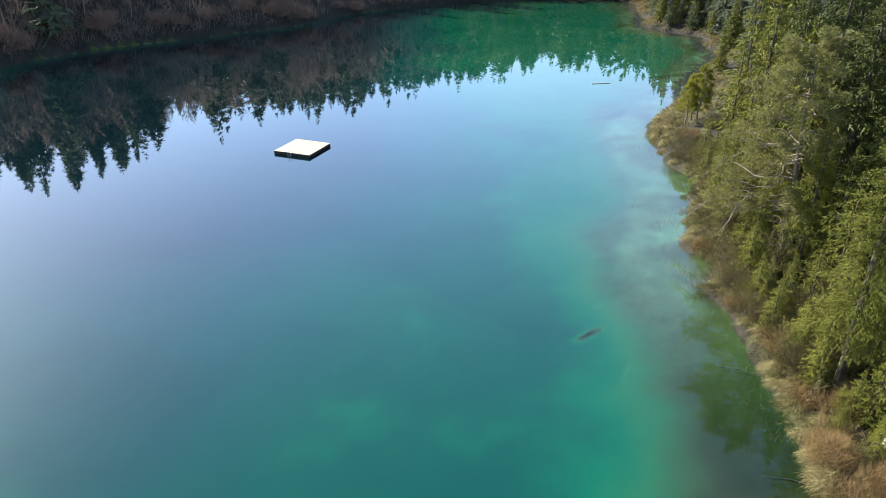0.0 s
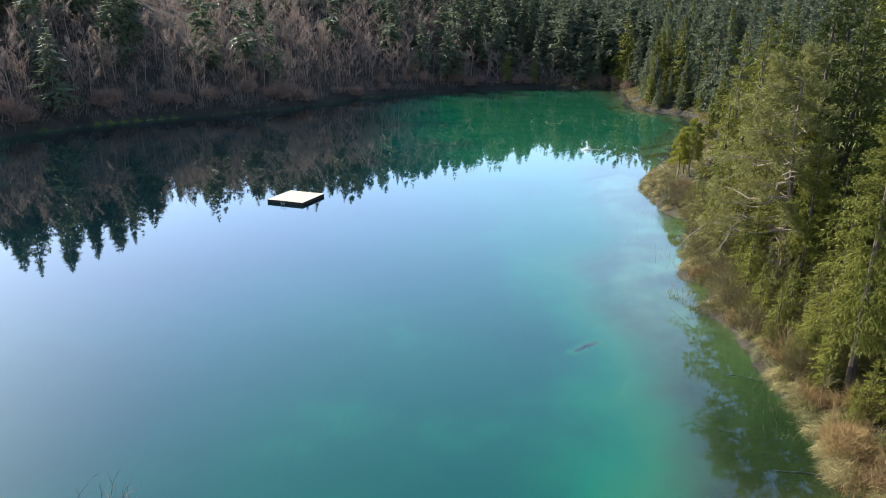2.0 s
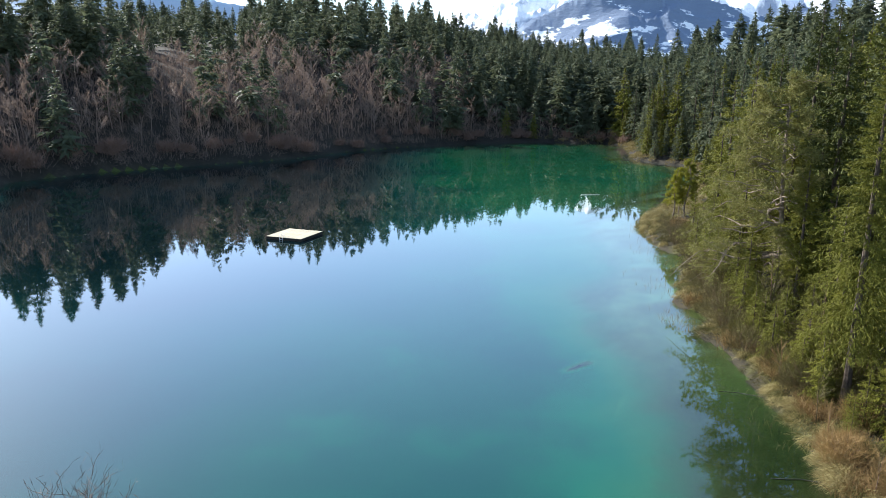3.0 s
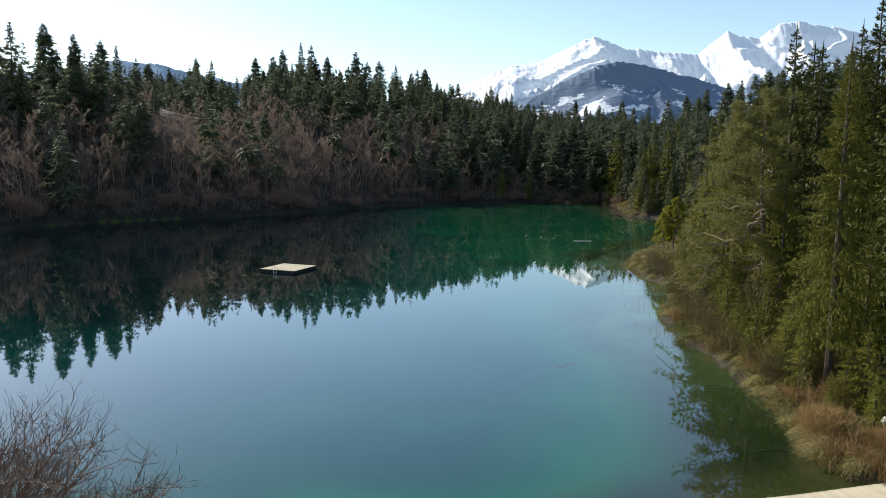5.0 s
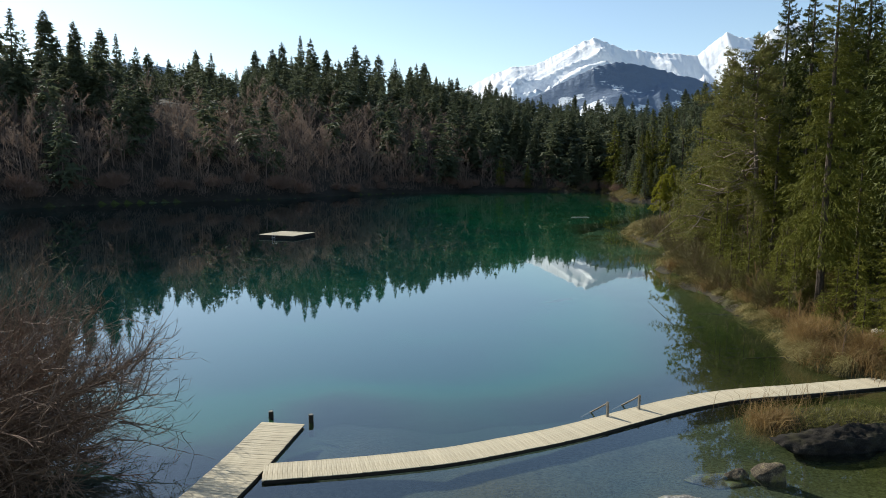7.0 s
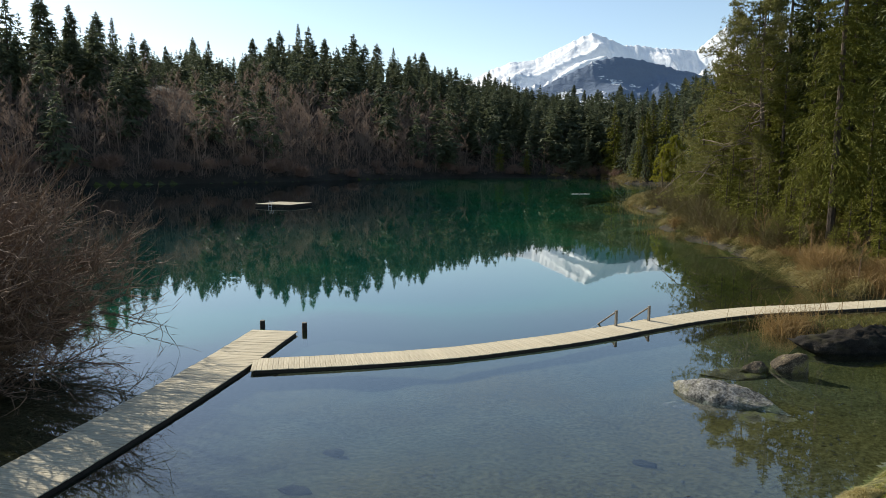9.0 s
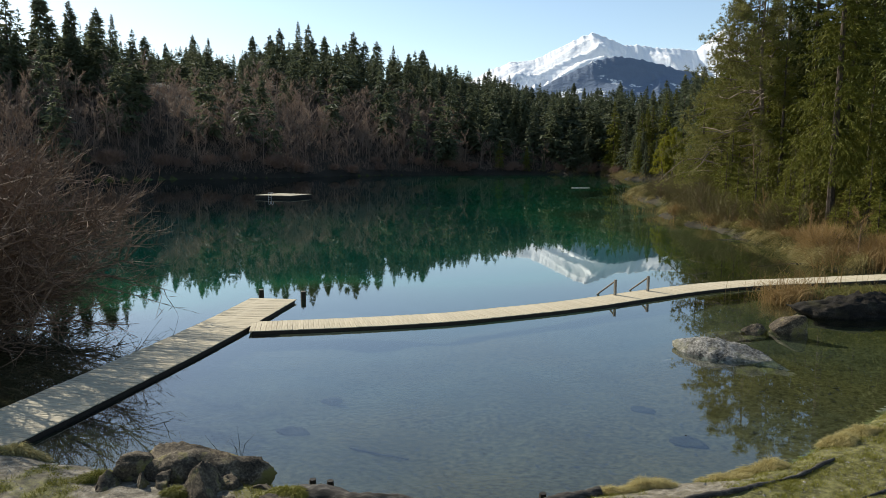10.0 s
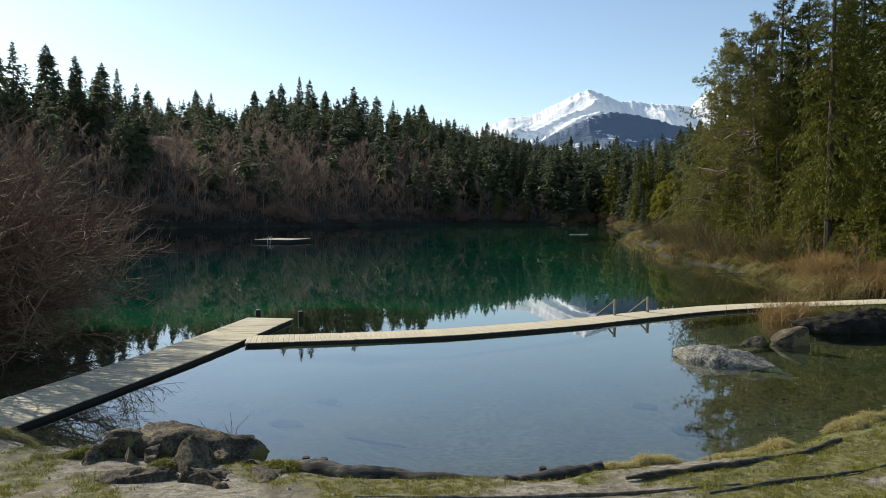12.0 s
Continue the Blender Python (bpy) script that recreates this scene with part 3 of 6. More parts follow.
def make_water():
    xs = steps([(-140, -20, 4), (-20, 7, 0.8), (7, 13, 0.25), (13, 36, 0.8), (36, 100, 3)])
    ys = steps([(7.7, 48, 0.8), (48, 53, 0.25), (53, 60, 0.8), (60, 290, 2.5)])
    gx, gy = np.meshgrid(xs, ys)
    idx = np.arange(gx.size).reshape(gx.shape)
    quads = np.stack([idx[:-1, :-1], idx[:-1, 1:], idx[1:, 1:], idx[1:, :-1]], -1).reshape(-1, 4)
    me = Geo().add(np.stack([gx, gy, 0 * gx], -1), quads).mesh("water", WATER)
    depth = me.attributes.new("depth", "FLOAT", "POINT")
    # the log lies just below the surface
    over_log = 1 - 0.92 * np.exp(-(((gx - 9.9) * 0.77 + (gy - 50.85) * 0.64) / 1.6) ** 4 - ((-(gx - 9.9) * 0.64 + (gy - 50.85) * 0.77) / 0.42) ** 2)
    depth.data.foreach_set("value", (over_log * (clear_depth(-height(gx, gy)) + 0.8 * smooth(20.5, 33, gy) * smooth(0.25, 1.5, -height(gx, gy)))).ravel().astype(np.float32))
    return tagged(new("water", me), "calm clear turquoise lake water mirroring forest and sky", "lake", kind="structure")


make_water()


# ---- mountains ----
def crags(p, octaves, seed):
    """Ridged noise, 0 to about 1: sharp crests between gullies."""
    total, amp, weight = 0, 1.0, 1.0
    for k in range(octaves):
        n = (1 - np.abs(vnoise(p, 2.1 ** k, 1, seed + k) / 1.6)) ** 2
        total = total + n * amp * weight
        weight = np.clip(n * 1.4, 0, 1)
        amp *= 0.5
    return total / 1.6


def ridge(name, label, material, dist, depth, az, el, rough, seed, wide, lean=0.95, base=-20, jag=0.0, columns=620, grain=420.0, octaves=6):
    """A mountain chain: crest height by bearing and elevation as seen over the lake, with ribs and gullies."""
    u = np.linspace(wide[0], wide[1], columns)
    v = np.concatenate([-np.linspace(1, 0, 90) ** 1.3, np.linspace(0.04, 0.5, 12)])
    gu, gv = np.meshgrid(u, v)
    y = dist + gv * depth
    x = np.tan(np.radians(gu)) * (dist + gv * depth * 0.35)
    crest = np.interp(gu, az, np.tan(np.radians(el)) * dist / np.cos(np.radians(np.array(az))) + 11)
    fall = np.abs(gv)
    crest = crest + jag * vnoise(np.stack([gu, 0 * gu], -1), 4.5, 4, seed + 3) * np.exp(-fall * 14)
    swing = 0.5 * vnoise(np.stack([x, y], -1), 1 / (2.2 * grain), 3, seed + 7)
    rib = crags(np.stack([x / grain + 1.6 * swing + 0.9 * fall, y / (1.25 * grain) + 0.5 * swing], -1), octaves, seed)
    z = base + (crest - base) * (1 - fall ** lean) + rough * (rib - 0.75) * (0.05 + 0.95 * smooth(0, 0.2, fall)) * smooth(1.05, 0.6, fall)
    idx = np.arange(gu.size).reshape(gu.shape)
    quads = np.stack([idx[:-1, :-1], idx[:-1, 1:], idx[1:, 1:], idx[1:, :-1]], -1).reshape(-1, 4)
    g = Geo().add(np.stack([x, y, z], -1), quads)
    return tagged(new(name, g.mesh(name, material, True)), label, "mountain", kind="structure")


ridge("backdrop_mountain", "snow-covered mountain chain with rocky ribs", HAZED_MOUNTAIN, 4300, 1400,
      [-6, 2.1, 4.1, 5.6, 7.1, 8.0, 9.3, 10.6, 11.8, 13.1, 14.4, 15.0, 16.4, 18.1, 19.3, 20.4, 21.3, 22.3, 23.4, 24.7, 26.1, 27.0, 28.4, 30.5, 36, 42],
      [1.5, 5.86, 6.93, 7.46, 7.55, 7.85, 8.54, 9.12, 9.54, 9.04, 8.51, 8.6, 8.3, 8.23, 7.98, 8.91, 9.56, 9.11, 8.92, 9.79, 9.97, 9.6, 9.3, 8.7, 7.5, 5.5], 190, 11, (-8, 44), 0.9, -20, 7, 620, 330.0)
ridge("backdrop_foothill", "dark wooded foothill with snowy meadows", HAZED_FOOTHILL, 2450, 420,
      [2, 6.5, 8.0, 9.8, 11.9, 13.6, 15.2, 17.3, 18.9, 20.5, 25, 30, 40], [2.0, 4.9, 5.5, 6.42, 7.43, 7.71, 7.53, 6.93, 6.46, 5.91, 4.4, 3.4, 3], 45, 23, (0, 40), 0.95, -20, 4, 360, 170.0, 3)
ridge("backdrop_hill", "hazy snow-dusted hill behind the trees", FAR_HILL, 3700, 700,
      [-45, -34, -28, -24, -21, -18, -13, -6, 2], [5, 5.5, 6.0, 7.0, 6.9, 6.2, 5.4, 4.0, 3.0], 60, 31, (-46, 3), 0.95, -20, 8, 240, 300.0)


# ---- trees ----
def shaggy_geo(h, r, boughs, side_twigs, sprays, size, seed, bare=0.08, taper=0.65, fat=0.16, droop=0.5):
    """A full spruce's crown: uneven drooping boughs, side twigs along them and hanging sprays of needles."""
    rng = np.random.default_rng(seed)
    z0 = h * bare
    fr = np.sort(rng.uniform(0, 1, boughs) ** 0.95)
    z = z0 + (h * 0.975 - z0) * fr
    az = np.arange(boughs) * 2.39996 + rng.normal(0, 0.45, boughs)
    lobe = 1 + 0.16 * np.sin(az * 2 + seed) + 0.2 * vnoise(np.stack([z * 0.45, az], -1), 1.0, 2, seed)
    L = (r * (1 - fr) ** taper * rng.uniform(0.5, 1.15, boughs) * lobe + 0.05) * np.clip(0.6 + fr * 4, 0, 1)
    up = -0.2 + 0.95 * fr ** 1.4 + rng.normal(0, 0.12, boughs)
    s = np.linspace(0.22, 1.0, side_twigs)[None] + rng.uniform(-0.05, 0.05, (boughs, side_twigs))
    ca, sa, Lc = np.cos(az)[:, None], np.sin(az)[:, None], L[:, None]
    root = np.stack([ca * Lc * s, sa * Lc * s, z[:, None] + Lc * (up[:, None] * s - droop * s ** 2 + 0.24 * s ** 4)], -1)
    tan = unit(np.stack([ca + 0 * s, sa + 0 * s, up[:, None] - 2 * droop * s + 0.96 * s ** 3], -1))
    side = np.stack([-sa + 0 * s, ca + 0 * s, 0 * s], -1) * np.where(np.arange(side_twigs) % 2, 1, -1)[None, :, None]
    way = unit(tan * 0.75 + side * rng.uniform(0.2, 1.0, (boughs, side_twigs, 1)) + rng.normal(0, 0.2, root.shape))
    reach = (0.34 * Lc * (1.25 - s) + 0.04) * rng.uniform(0.6, 1.3, s.shape)
    q = np.linspace(0.1, 1.0, sprays)[None, None] + rng.uniform(-0.06, 0.06, (boughs, side_twigs, sprays))
    at = root[:, :, None] + way[:, :, None] * (reach[..., None] * q)[..., None]
    at[..., 2] -= 0.35 * reach[..., None] * q ** 2
    hang = rng.uniform(0, 1, q.shape)[..., None] ** 1.5
    leaf_way = unit(way[:, :, None] * (1.0 - 0.6 * hang) + np.array([0, 0, -1.0]) * hang + rng.normal(0, 0.25, at.shape))
    flat = unit(np.cross(leaf_way, np.array([0, 0, 1.0]) + rng.normal(0, 0.6, at.shape)))
    small = 0.22 + 0.78 * np.clip(Lc / (0.5 * r), 0, 1)
    ln = (size * small * np.ones_like(s))[..., None] * rng.uniform(0.55, 1.3, q.shape)
    g = sprigs(Geo(), at, leaf_way, flat, ln.ravel(), ln.ravel() * fat)
    sprigs(g, [(0, 0, h * 0.94)] * 2, [(0, 0, 1)] * 2, [(1, 0, 0), (0, 1, 0)], h * 0.07, 0.08)
    return g


def trunk_geo(h, radius, sides=8, bend=0.0, seed=0):
    rng = np.random.default_rng(seed)
    t = np.linspace(0, 1, 12)
    x = bend * t ** 1.5 + 0.04 * np.cumsum(rng.normal(0, 0.3, 12)) * radius * 3
    pts = np.stack([x, 0.03 * np.cumsum(rng.normal(0, 0.3, 12)) * radius * 3, t * h - 0.3], -1)
    rad = radius * (1 - t) ** 0.8 + 0.02
    rad[0] *= 1.35
    return tube(Geo(), pts, rad, sides)


def tree_of(kind, crown, crown_material, trunk, trunk_material, label, category="tree", group=""):
    """A tree: an Empty at its foot with trunk and crown."""
    e = new(kind)
    tagged(e, label, category, group)
    part("trunk", trunk, trunk_material, e)
    part("crown", crown, crown_material, e)
    return e


def ground_at(x, y):
    return float(height(np.array([float(x)]), np.array([float(y)]))[0])


def place(ob, x, y, scale=1.0, turn=0.0, wide=1.0, z=None):
    """Copies a tree to x, y at its scale and turn."""
    c = copy_thing(ob, Matrix.Identity(4))
    c.matrix_basis = Matrix.LocRotScale((x, y, ground_at(x, y) if z is None else z), Euler((0, 0, turn)), (scale * wide, scale * wide, scale))
    return c


def put_first(ob, x, y, scale=1.0, turn=0.0, wide=1.0):
    ob.matrix_basis = Matrix.LocRotScale((x, y, ground_at(x, y)), Euler((0, 0, turn)), (scale * wide, scale * wide, scale))
    return ob


rng = np.random.default_rng(7)

# big spruces on the bank; built 20 m high, scaled where they stand
NEAR_SPOTS = [  # x, y, height, kind, turn, width
    (36.4, 73.0, 28.0, 1, 0.4, 0.85), (25.7, 43.7, 22.5, 2, 1.0, 0.9), (42.5, 69.0, 29.5, 1, 2.2, 0.9), (29.6, 59.0, 14.5, 0, 0.0, 1.15),
    (31.5, 41.0, 19.0, 0, 1.3, 1.1), (34.5, 64.0, 25.0, 1, 1.2, 1.05), (31.6, 66.0, 20.0, 2, 0.2, 1.1), (35.0, 52.0, 24.0, 1, 3.0, 1.0), (33.0, 47.0, 25.5, 1, 4.0, 0.95), (26.6, 37.2, 8.5, 0, 2.0, 1.3), (40.5, 60.0, 27.5, 1, 0.7, 1.0),
    (38.0, 84.0, 24.0, 1, 1.9, 0.95), (32.5, 68.0, 17.0, 0, 5.0, 1.0), (46.0, 78.0, 28.0, 1, 2.7, 0.9), (37.0, 44.0, 23.0, 1, 5.6, 1.0), (30.5, 34.5, 15.0, 0, 3.5, 1.1)]
near_kinds = []
for i, (crown_mat, bare_part, r, boughs, twigs, sprays, size, fat, label) in enumerate([
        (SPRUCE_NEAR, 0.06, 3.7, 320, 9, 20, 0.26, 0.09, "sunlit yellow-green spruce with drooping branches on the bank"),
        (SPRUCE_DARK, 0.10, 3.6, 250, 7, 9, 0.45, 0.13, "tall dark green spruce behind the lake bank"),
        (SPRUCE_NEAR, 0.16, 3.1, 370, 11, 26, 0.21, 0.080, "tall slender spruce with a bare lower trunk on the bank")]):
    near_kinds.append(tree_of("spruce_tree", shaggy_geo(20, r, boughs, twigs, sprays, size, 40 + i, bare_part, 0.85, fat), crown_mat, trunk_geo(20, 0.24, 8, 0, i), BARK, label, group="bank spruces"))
used = set()
for x, y, h, k, turn, wide in NEAR_SPOTS:
    if k in used:
        place(near_kinds[k], x, y, h / 20, turn, wide)
    else:
        put_first(near_kinds[k], x, y, h / 20, turn, wide)
        used.add(k)


def pine_geo(h, seed, limbs, reach, lean, low=0.3, tufts=26, blade=0.28, bias=(-0.8, -0.2), away=1.0, spread=0.10):
    """An open-crowned pine: crooked limbs with tufts of needles. Returns trunk and crown."""
    rng = np.random.default_rng(seed)
    wood, green = Geo(), Geo()
    t = np.linspace(0, 1, 14)
    spine = np.stack([lean * t ** 1.6 + 0.25 * np.sin(t * 7), 0.2 * np.sin(t * 5 + 1), t * h - 0.3], -1)
    tube(wood, spine, h * 0.013 * (1 - t) ** 0.7 + 0.03, 8)
    heads = []
    for i in range(limbs):
        f = low + (1 - low) * (i + rng.uniform(0, 1)) / limbs
        root = np.array([np.interp(f, t, spine[:, k]) for k in range(3)])
        a = rng.uniform(0, 2 * math.pi)
        out = np.array([math.cos(a) + bias[0], math.sin(a) + bias[1], 0])
        out = out / max(np.linalg.norm(out), 0.3)
        L = reach * (1 - 0.62 * (f - low) / (1 - low)) * rng.uniform(0.5, 1.1) * (0.75 + 0.35 * away * max(0, -out[0]))
        s = np.linspace(0, 1, 8)
        sidew = np.array([-out[1], out[0], 0])
        c = root + out * (L * s)[:, None] + np.array([0, 0, 1]) * (L * (0.22 * s - 0.55 * (1 - f) * s ** 2 + 0.06 * np.sin(s * 9 + i)))[:, None] + sidew * (0.16 * L * np.sin(s * 4 + i))[:, None]
        tube(wood, c, 0.011 * L * (1 - s) ** 0.8 + 0.012, 5)
        for j in range(5):
            q = rng.uniform(0.3, 1.0)
            b0 = np.array([np.interp(q, s, c[:, k]) for k in range(3)])
            w = unit(out * rng.uniform(0.2, 0.9) + sidew * rng.uniform(-1, 1) + np.array([0, 0, rng.uniform(-0.35, 0.4)]))
            l2 = L * rng.uniform(0.14, 0.34)
            sub = b0 + w * (l2 * np.linspace(0, 1, 4))[:, None] + np.array([0, 0, 0.1 * l2]) * (np.linspace(0, 1, 4) ** 2)[:, None]
            tube(wood, sub, 0.016 * (1 - np.linspace(0, 1, 4)) + 0.006, 4, False)
            heads.append((sub, tufts // 5 + 1))
    pts = []
    for sub, n in heads:
        k = rng.uniform(0.25, 1.08, n)
        base = np.stack([np.interp(k, np.linspace(0, 1, 4), sub[:, c]) for c in range(3)], -1)
        pts.append(base + rng.normal(0, spread, base.shape))
    pts = np.concatenate(pts)
    many = np.repeat(pts, 16, 0)
    way = unit(rng.normal(0, 1, many.shape) + np.array([0, 0, 0.45]))
    flat = unit(np.cross(way, rng.normal(0, 1, many.shape)))
    sprigs(green, many, way, flat, blade * rng.uniform(0.6, 1.2, len(many)), blade * 0.06)
    return wood, green


wood, green = pine_geo(20.4, 5, 74, 8.6, -0.6, 0.14, 84, 0.30, (-0.75, -0.45), 1.0, 0.24)
old_pine = tree_of("pine_tree", green, PINE_NEEDLE, wood, PINE_BARK, "old open-crowned pine with pale crooked limbs over the bank")
put_first(old_pine, 30.0, 63.5)
for i, (x, y, h, turn) in enumerate([(33.6, 104.2, 7.4, 0.2), (35.2, 103.2, 8.2, 2.0), (34.8, 105.6, 6.6, 4.0)]):
    if i == 0:
        wood, green = pine_geo(7.5, 9, 30, 2.3, 0.2, 0.3, 36, 0.26, (0, 0), 0, 0.14)
        young_pine = put_first(tree_of("pine_tree", green, YOUNG_PINE, wood, PINE_BARK, "young bright green pine on the grassy point", group="young pines"), x, y, h / 7.5, turn)
    else:
        place(young_pine, x, y, h / 7.5, turn)


# spruces along the bank and on the far slopes
mid_kinds, far_kinds = [], []
for i in range(4):
    mid_kinds.append(tree_of("spruce_tree", shaggy_geo(20, 3.2 - 0.22 * i, 150, 5, 4, 0.86, 60 + i, 0.05, 0.95, 0.175), SPRUCE_FAR if i % 2 else SPRUCE_NEAR,
                             trunk_geo(20, 0.22, 6, 0, i), BARK, "spruce standing in the shore forest", group="shore spruces"))
for i in range(5):
    far_kinds.append(shaggy_geo(20, (2.9, 2.6, 3.1, 2.2, 2.5)[i], 66, 4, 2, 1.6, 80 + i, (0.04, 0.1, 0.05, 0.3, 0.16)[i], (1.1, 1.0, 1.15, 0.95, 1.05)[i], 0.24))
crest_kinds = [shaggy_geo(20, (2.7, 2.3, 2.9, 2.1, 2.4)[i], 140, 5, 2, 1.2, 90 + i, (0.16, 0.24, 0.14, 0.4, 0.3)[i], (0.85, 0.7, 0.95, 0.65, 0.75)[i], 0.2) for i in range(5)]
far_trees = [tree_of("spruce_tree", g, SPRUCE_FAR, trunk_geo(20, 0.2, 5, 0, i), BARK, "dark spruce on the skyline of the wooded hill", group="skyline spruces")
             for i, g in enumerate(crest_kinds)]

SKY_AZ = [-33.5, -31.4, -30.4, -28.4, -27.7, -26.6, -24.9, -23.9, -22.6, -21.8, -20.4, -18.5, -17.4, -15.6, -14.2, -12.9, -12.2, -10.8, -10.0, -8.8, -6.6, -4.8, -3.5, -1.8, -1.2, 1.4, 4.0, 5.6, 8.0, 10.6, 12.4, 14.1, 16.1, 17.5, 18.8, 20.2, 21.7, 22.6, 23.5, 24.4, 25.3, 26.1, 27.0, 27.8, 28.7, 29.5, 30.6]
SKY_EL = [9.0, 9.33, 9.97, 10.05, 8.39, 9.48, 9.16, 8.85, 8.05, 7.63, 7.3, 8.11, 7.92, 6.89, 8.29, 8.42, 8.97, 9.51, 9.37, 8.53, 8.95, 8.27, 7.99, 7.66, 7.71, 6.6, 6.37, 5.84, 5.3, 5.26, 4.89, 5.28, 4.89, 5.3, 5.57, 6.11, 6.58, 6.78, 7.25, 7.45, 7.57, 7.66, 7.79, 8.06, 8.23, 8.50, 8.71]
EYE_Z = 11.4
FAR_AZ, FAR_D = [-33, -24, -19, -7, 2, 14, 19, 22, 25, 28, 31], [245, 262, 350, 398, 440, 480, 420, 330, 280, 255, 235]
for i, (a, e) in enumerate(zip(SKY_AZ, SKY_EL)):
    dist = float(np.interp(a, FAR_AZ, FAR_D))
    x, y = dist * math.sin(radians(a)), dist * math.cos(radians(a))
    h = EYE_Z + dist * math.tan(radians(e)) - ground_at(x, y)
    k = (i * 3 + 1) % 5
    if i < 5:
        put_first(far_trees[i], x, y, h / 20, i * 1.3, 1.15)
    else:
        place(far_trees[k], x, y, h / 20, i * 1.3, 1.1 + 0.25 * (i % 3 == 0))


def skyline(x, y):
    """The height below which a treetop at x, y stays."""
    a, d = np.degrees(np.arctan2(x, y)), np.hypot(x, y)
    return EYE_Z + d * np.tan(np.radians(np.interp(a, SKY_AZ, SKY_EL) - 0.2))


# the right-hand shore forest, tree by tree
first = set()
spots = []
tries = np.random.default_rng(3)
while len(spots) < 105:
    y = tries.uniform(74, 270)
    edge = float(np.interp(y, [60, 85, 105, 113, 124, 140, 162, 189, 203, 249, 262], [28, 33, 40, 42, 45, 51, 62, 66, 57, 65, 70]))
    x = edge + tries.uniform(1.5, 42) ** 1.0
    if all((x - a) ** 2 + (y - b) ** 2 > 3.4 ** 2 for a, b in spots):
        spots.append((x, y))
for i, (x, y) in enumerate(spots):
    g = ground_at(x, y)
    h = min(tries.uniform(17, 27), float(skyline(x, y)) - g + tries.uniform(-1, 1.5))
    h = max(h, 9)
    k = i % 4
    if k in first:
        place(mid_kinds[k], x, y, h / 20, tries.uniform(0, 6.28), tries.uniform(0.9, 1.25))
    else:
        put_first(mid_kinds[k], x, y, h / 20, 0, 1.0)
        first.add(k)


# single trees on the headland of the far right shore
for i, (x, y, h) in enumerate([(64.1, 259.7, 25.0), (66.3, 251.0, 20.0), (60.4, 210.4, 19.0), (66.6, 221.6, 24.5), (64.5, 195.4, 8.0), (66.6, 193.1, 24.0), (70.4, 197.3, 13.0), (72.7, 190.7, 25.5),
                               (66.3, 262.3, 20.0), (65.2, 232.1, 21.0), (63.7, 216.4, 20.0), (68.3, 214.4, 23.0), (66.4, 188.0, 13.0), (67.8, 184.0, 26.0), (58.6, 206.0, 9.0), (64.8, 172.0, 12.0), (63.6, 163.0, 8.0), (67.0, 176.0, 22.0)]):
    place(mid_kinds[i % 4], x, y, h / 20, i * 1.3, 1.15)

# trees at the water's edge of the far right shore
edge_line = LAKE[17:27]
for i in range(36):
    q = tries.uniform(0, len(edge_line) - 1.001)
    j = int(q)
    c = edge_line[j] * (1 - q % 1) + edge_line[j + 1] * (q % 1)
    t2 = edge_line[j + 1] - edge_line[j]
    c = c + np.array([-t2[1], t2[0]]) / np.linalg.norm(t2) * tries.uniform(1.0, 5.5)
    if shore_distance(c[:1], c[1:])[0] > 0.6:
        place(mid_kinds[i % 4], c[0], c[1], tries.uniform(5, 15) / 20, tries.uniform(0, 6.28), tries.uniform(1.0, 1.4))


for i, (x, y, h) in enumerate([(39, 53, 26), (45, 60, 30), (48, 68, 31), (42, 48, 26), (37, 38, 22), (51, 77, 31), (34, 57, 22), (47, 52, 27), (40, 43, 24), (53, 70, 31), (34, 32, 17), (44, 84, 27)]):
    place(near_kinds[1], x, y, h / 20, i * 0.9, 1.15)


def scatter_joined(name, label, kinds, material, points, category="forest"):
    """Many trees past counting, as one mesh. points: x, y, z, scale, width, turn, kind."""
    base = [(np.concatenate(k.v), k.f) for k in kinds]
    g = Geo()
    for x, y, z, s, w, t, k in points:
        v, fs = base[int(k)]
        c, sn = math.cos(t), math.sin(t)
        q = np.stack([(v[:, 0] * c - v[:, 1] * sn) * s * w + x, (v[:, 0] * sn + v[:, 1] * c) * s * w + y, v[:, 2] * s + z], -1)
        n0 = g.n
        g.v.append(q)
        g.n += len(q)
        g.f.extend(f + n0 for f in fs)
    return tagged(new(name, g.mesh(name, material)), label, category, kind="stuff")


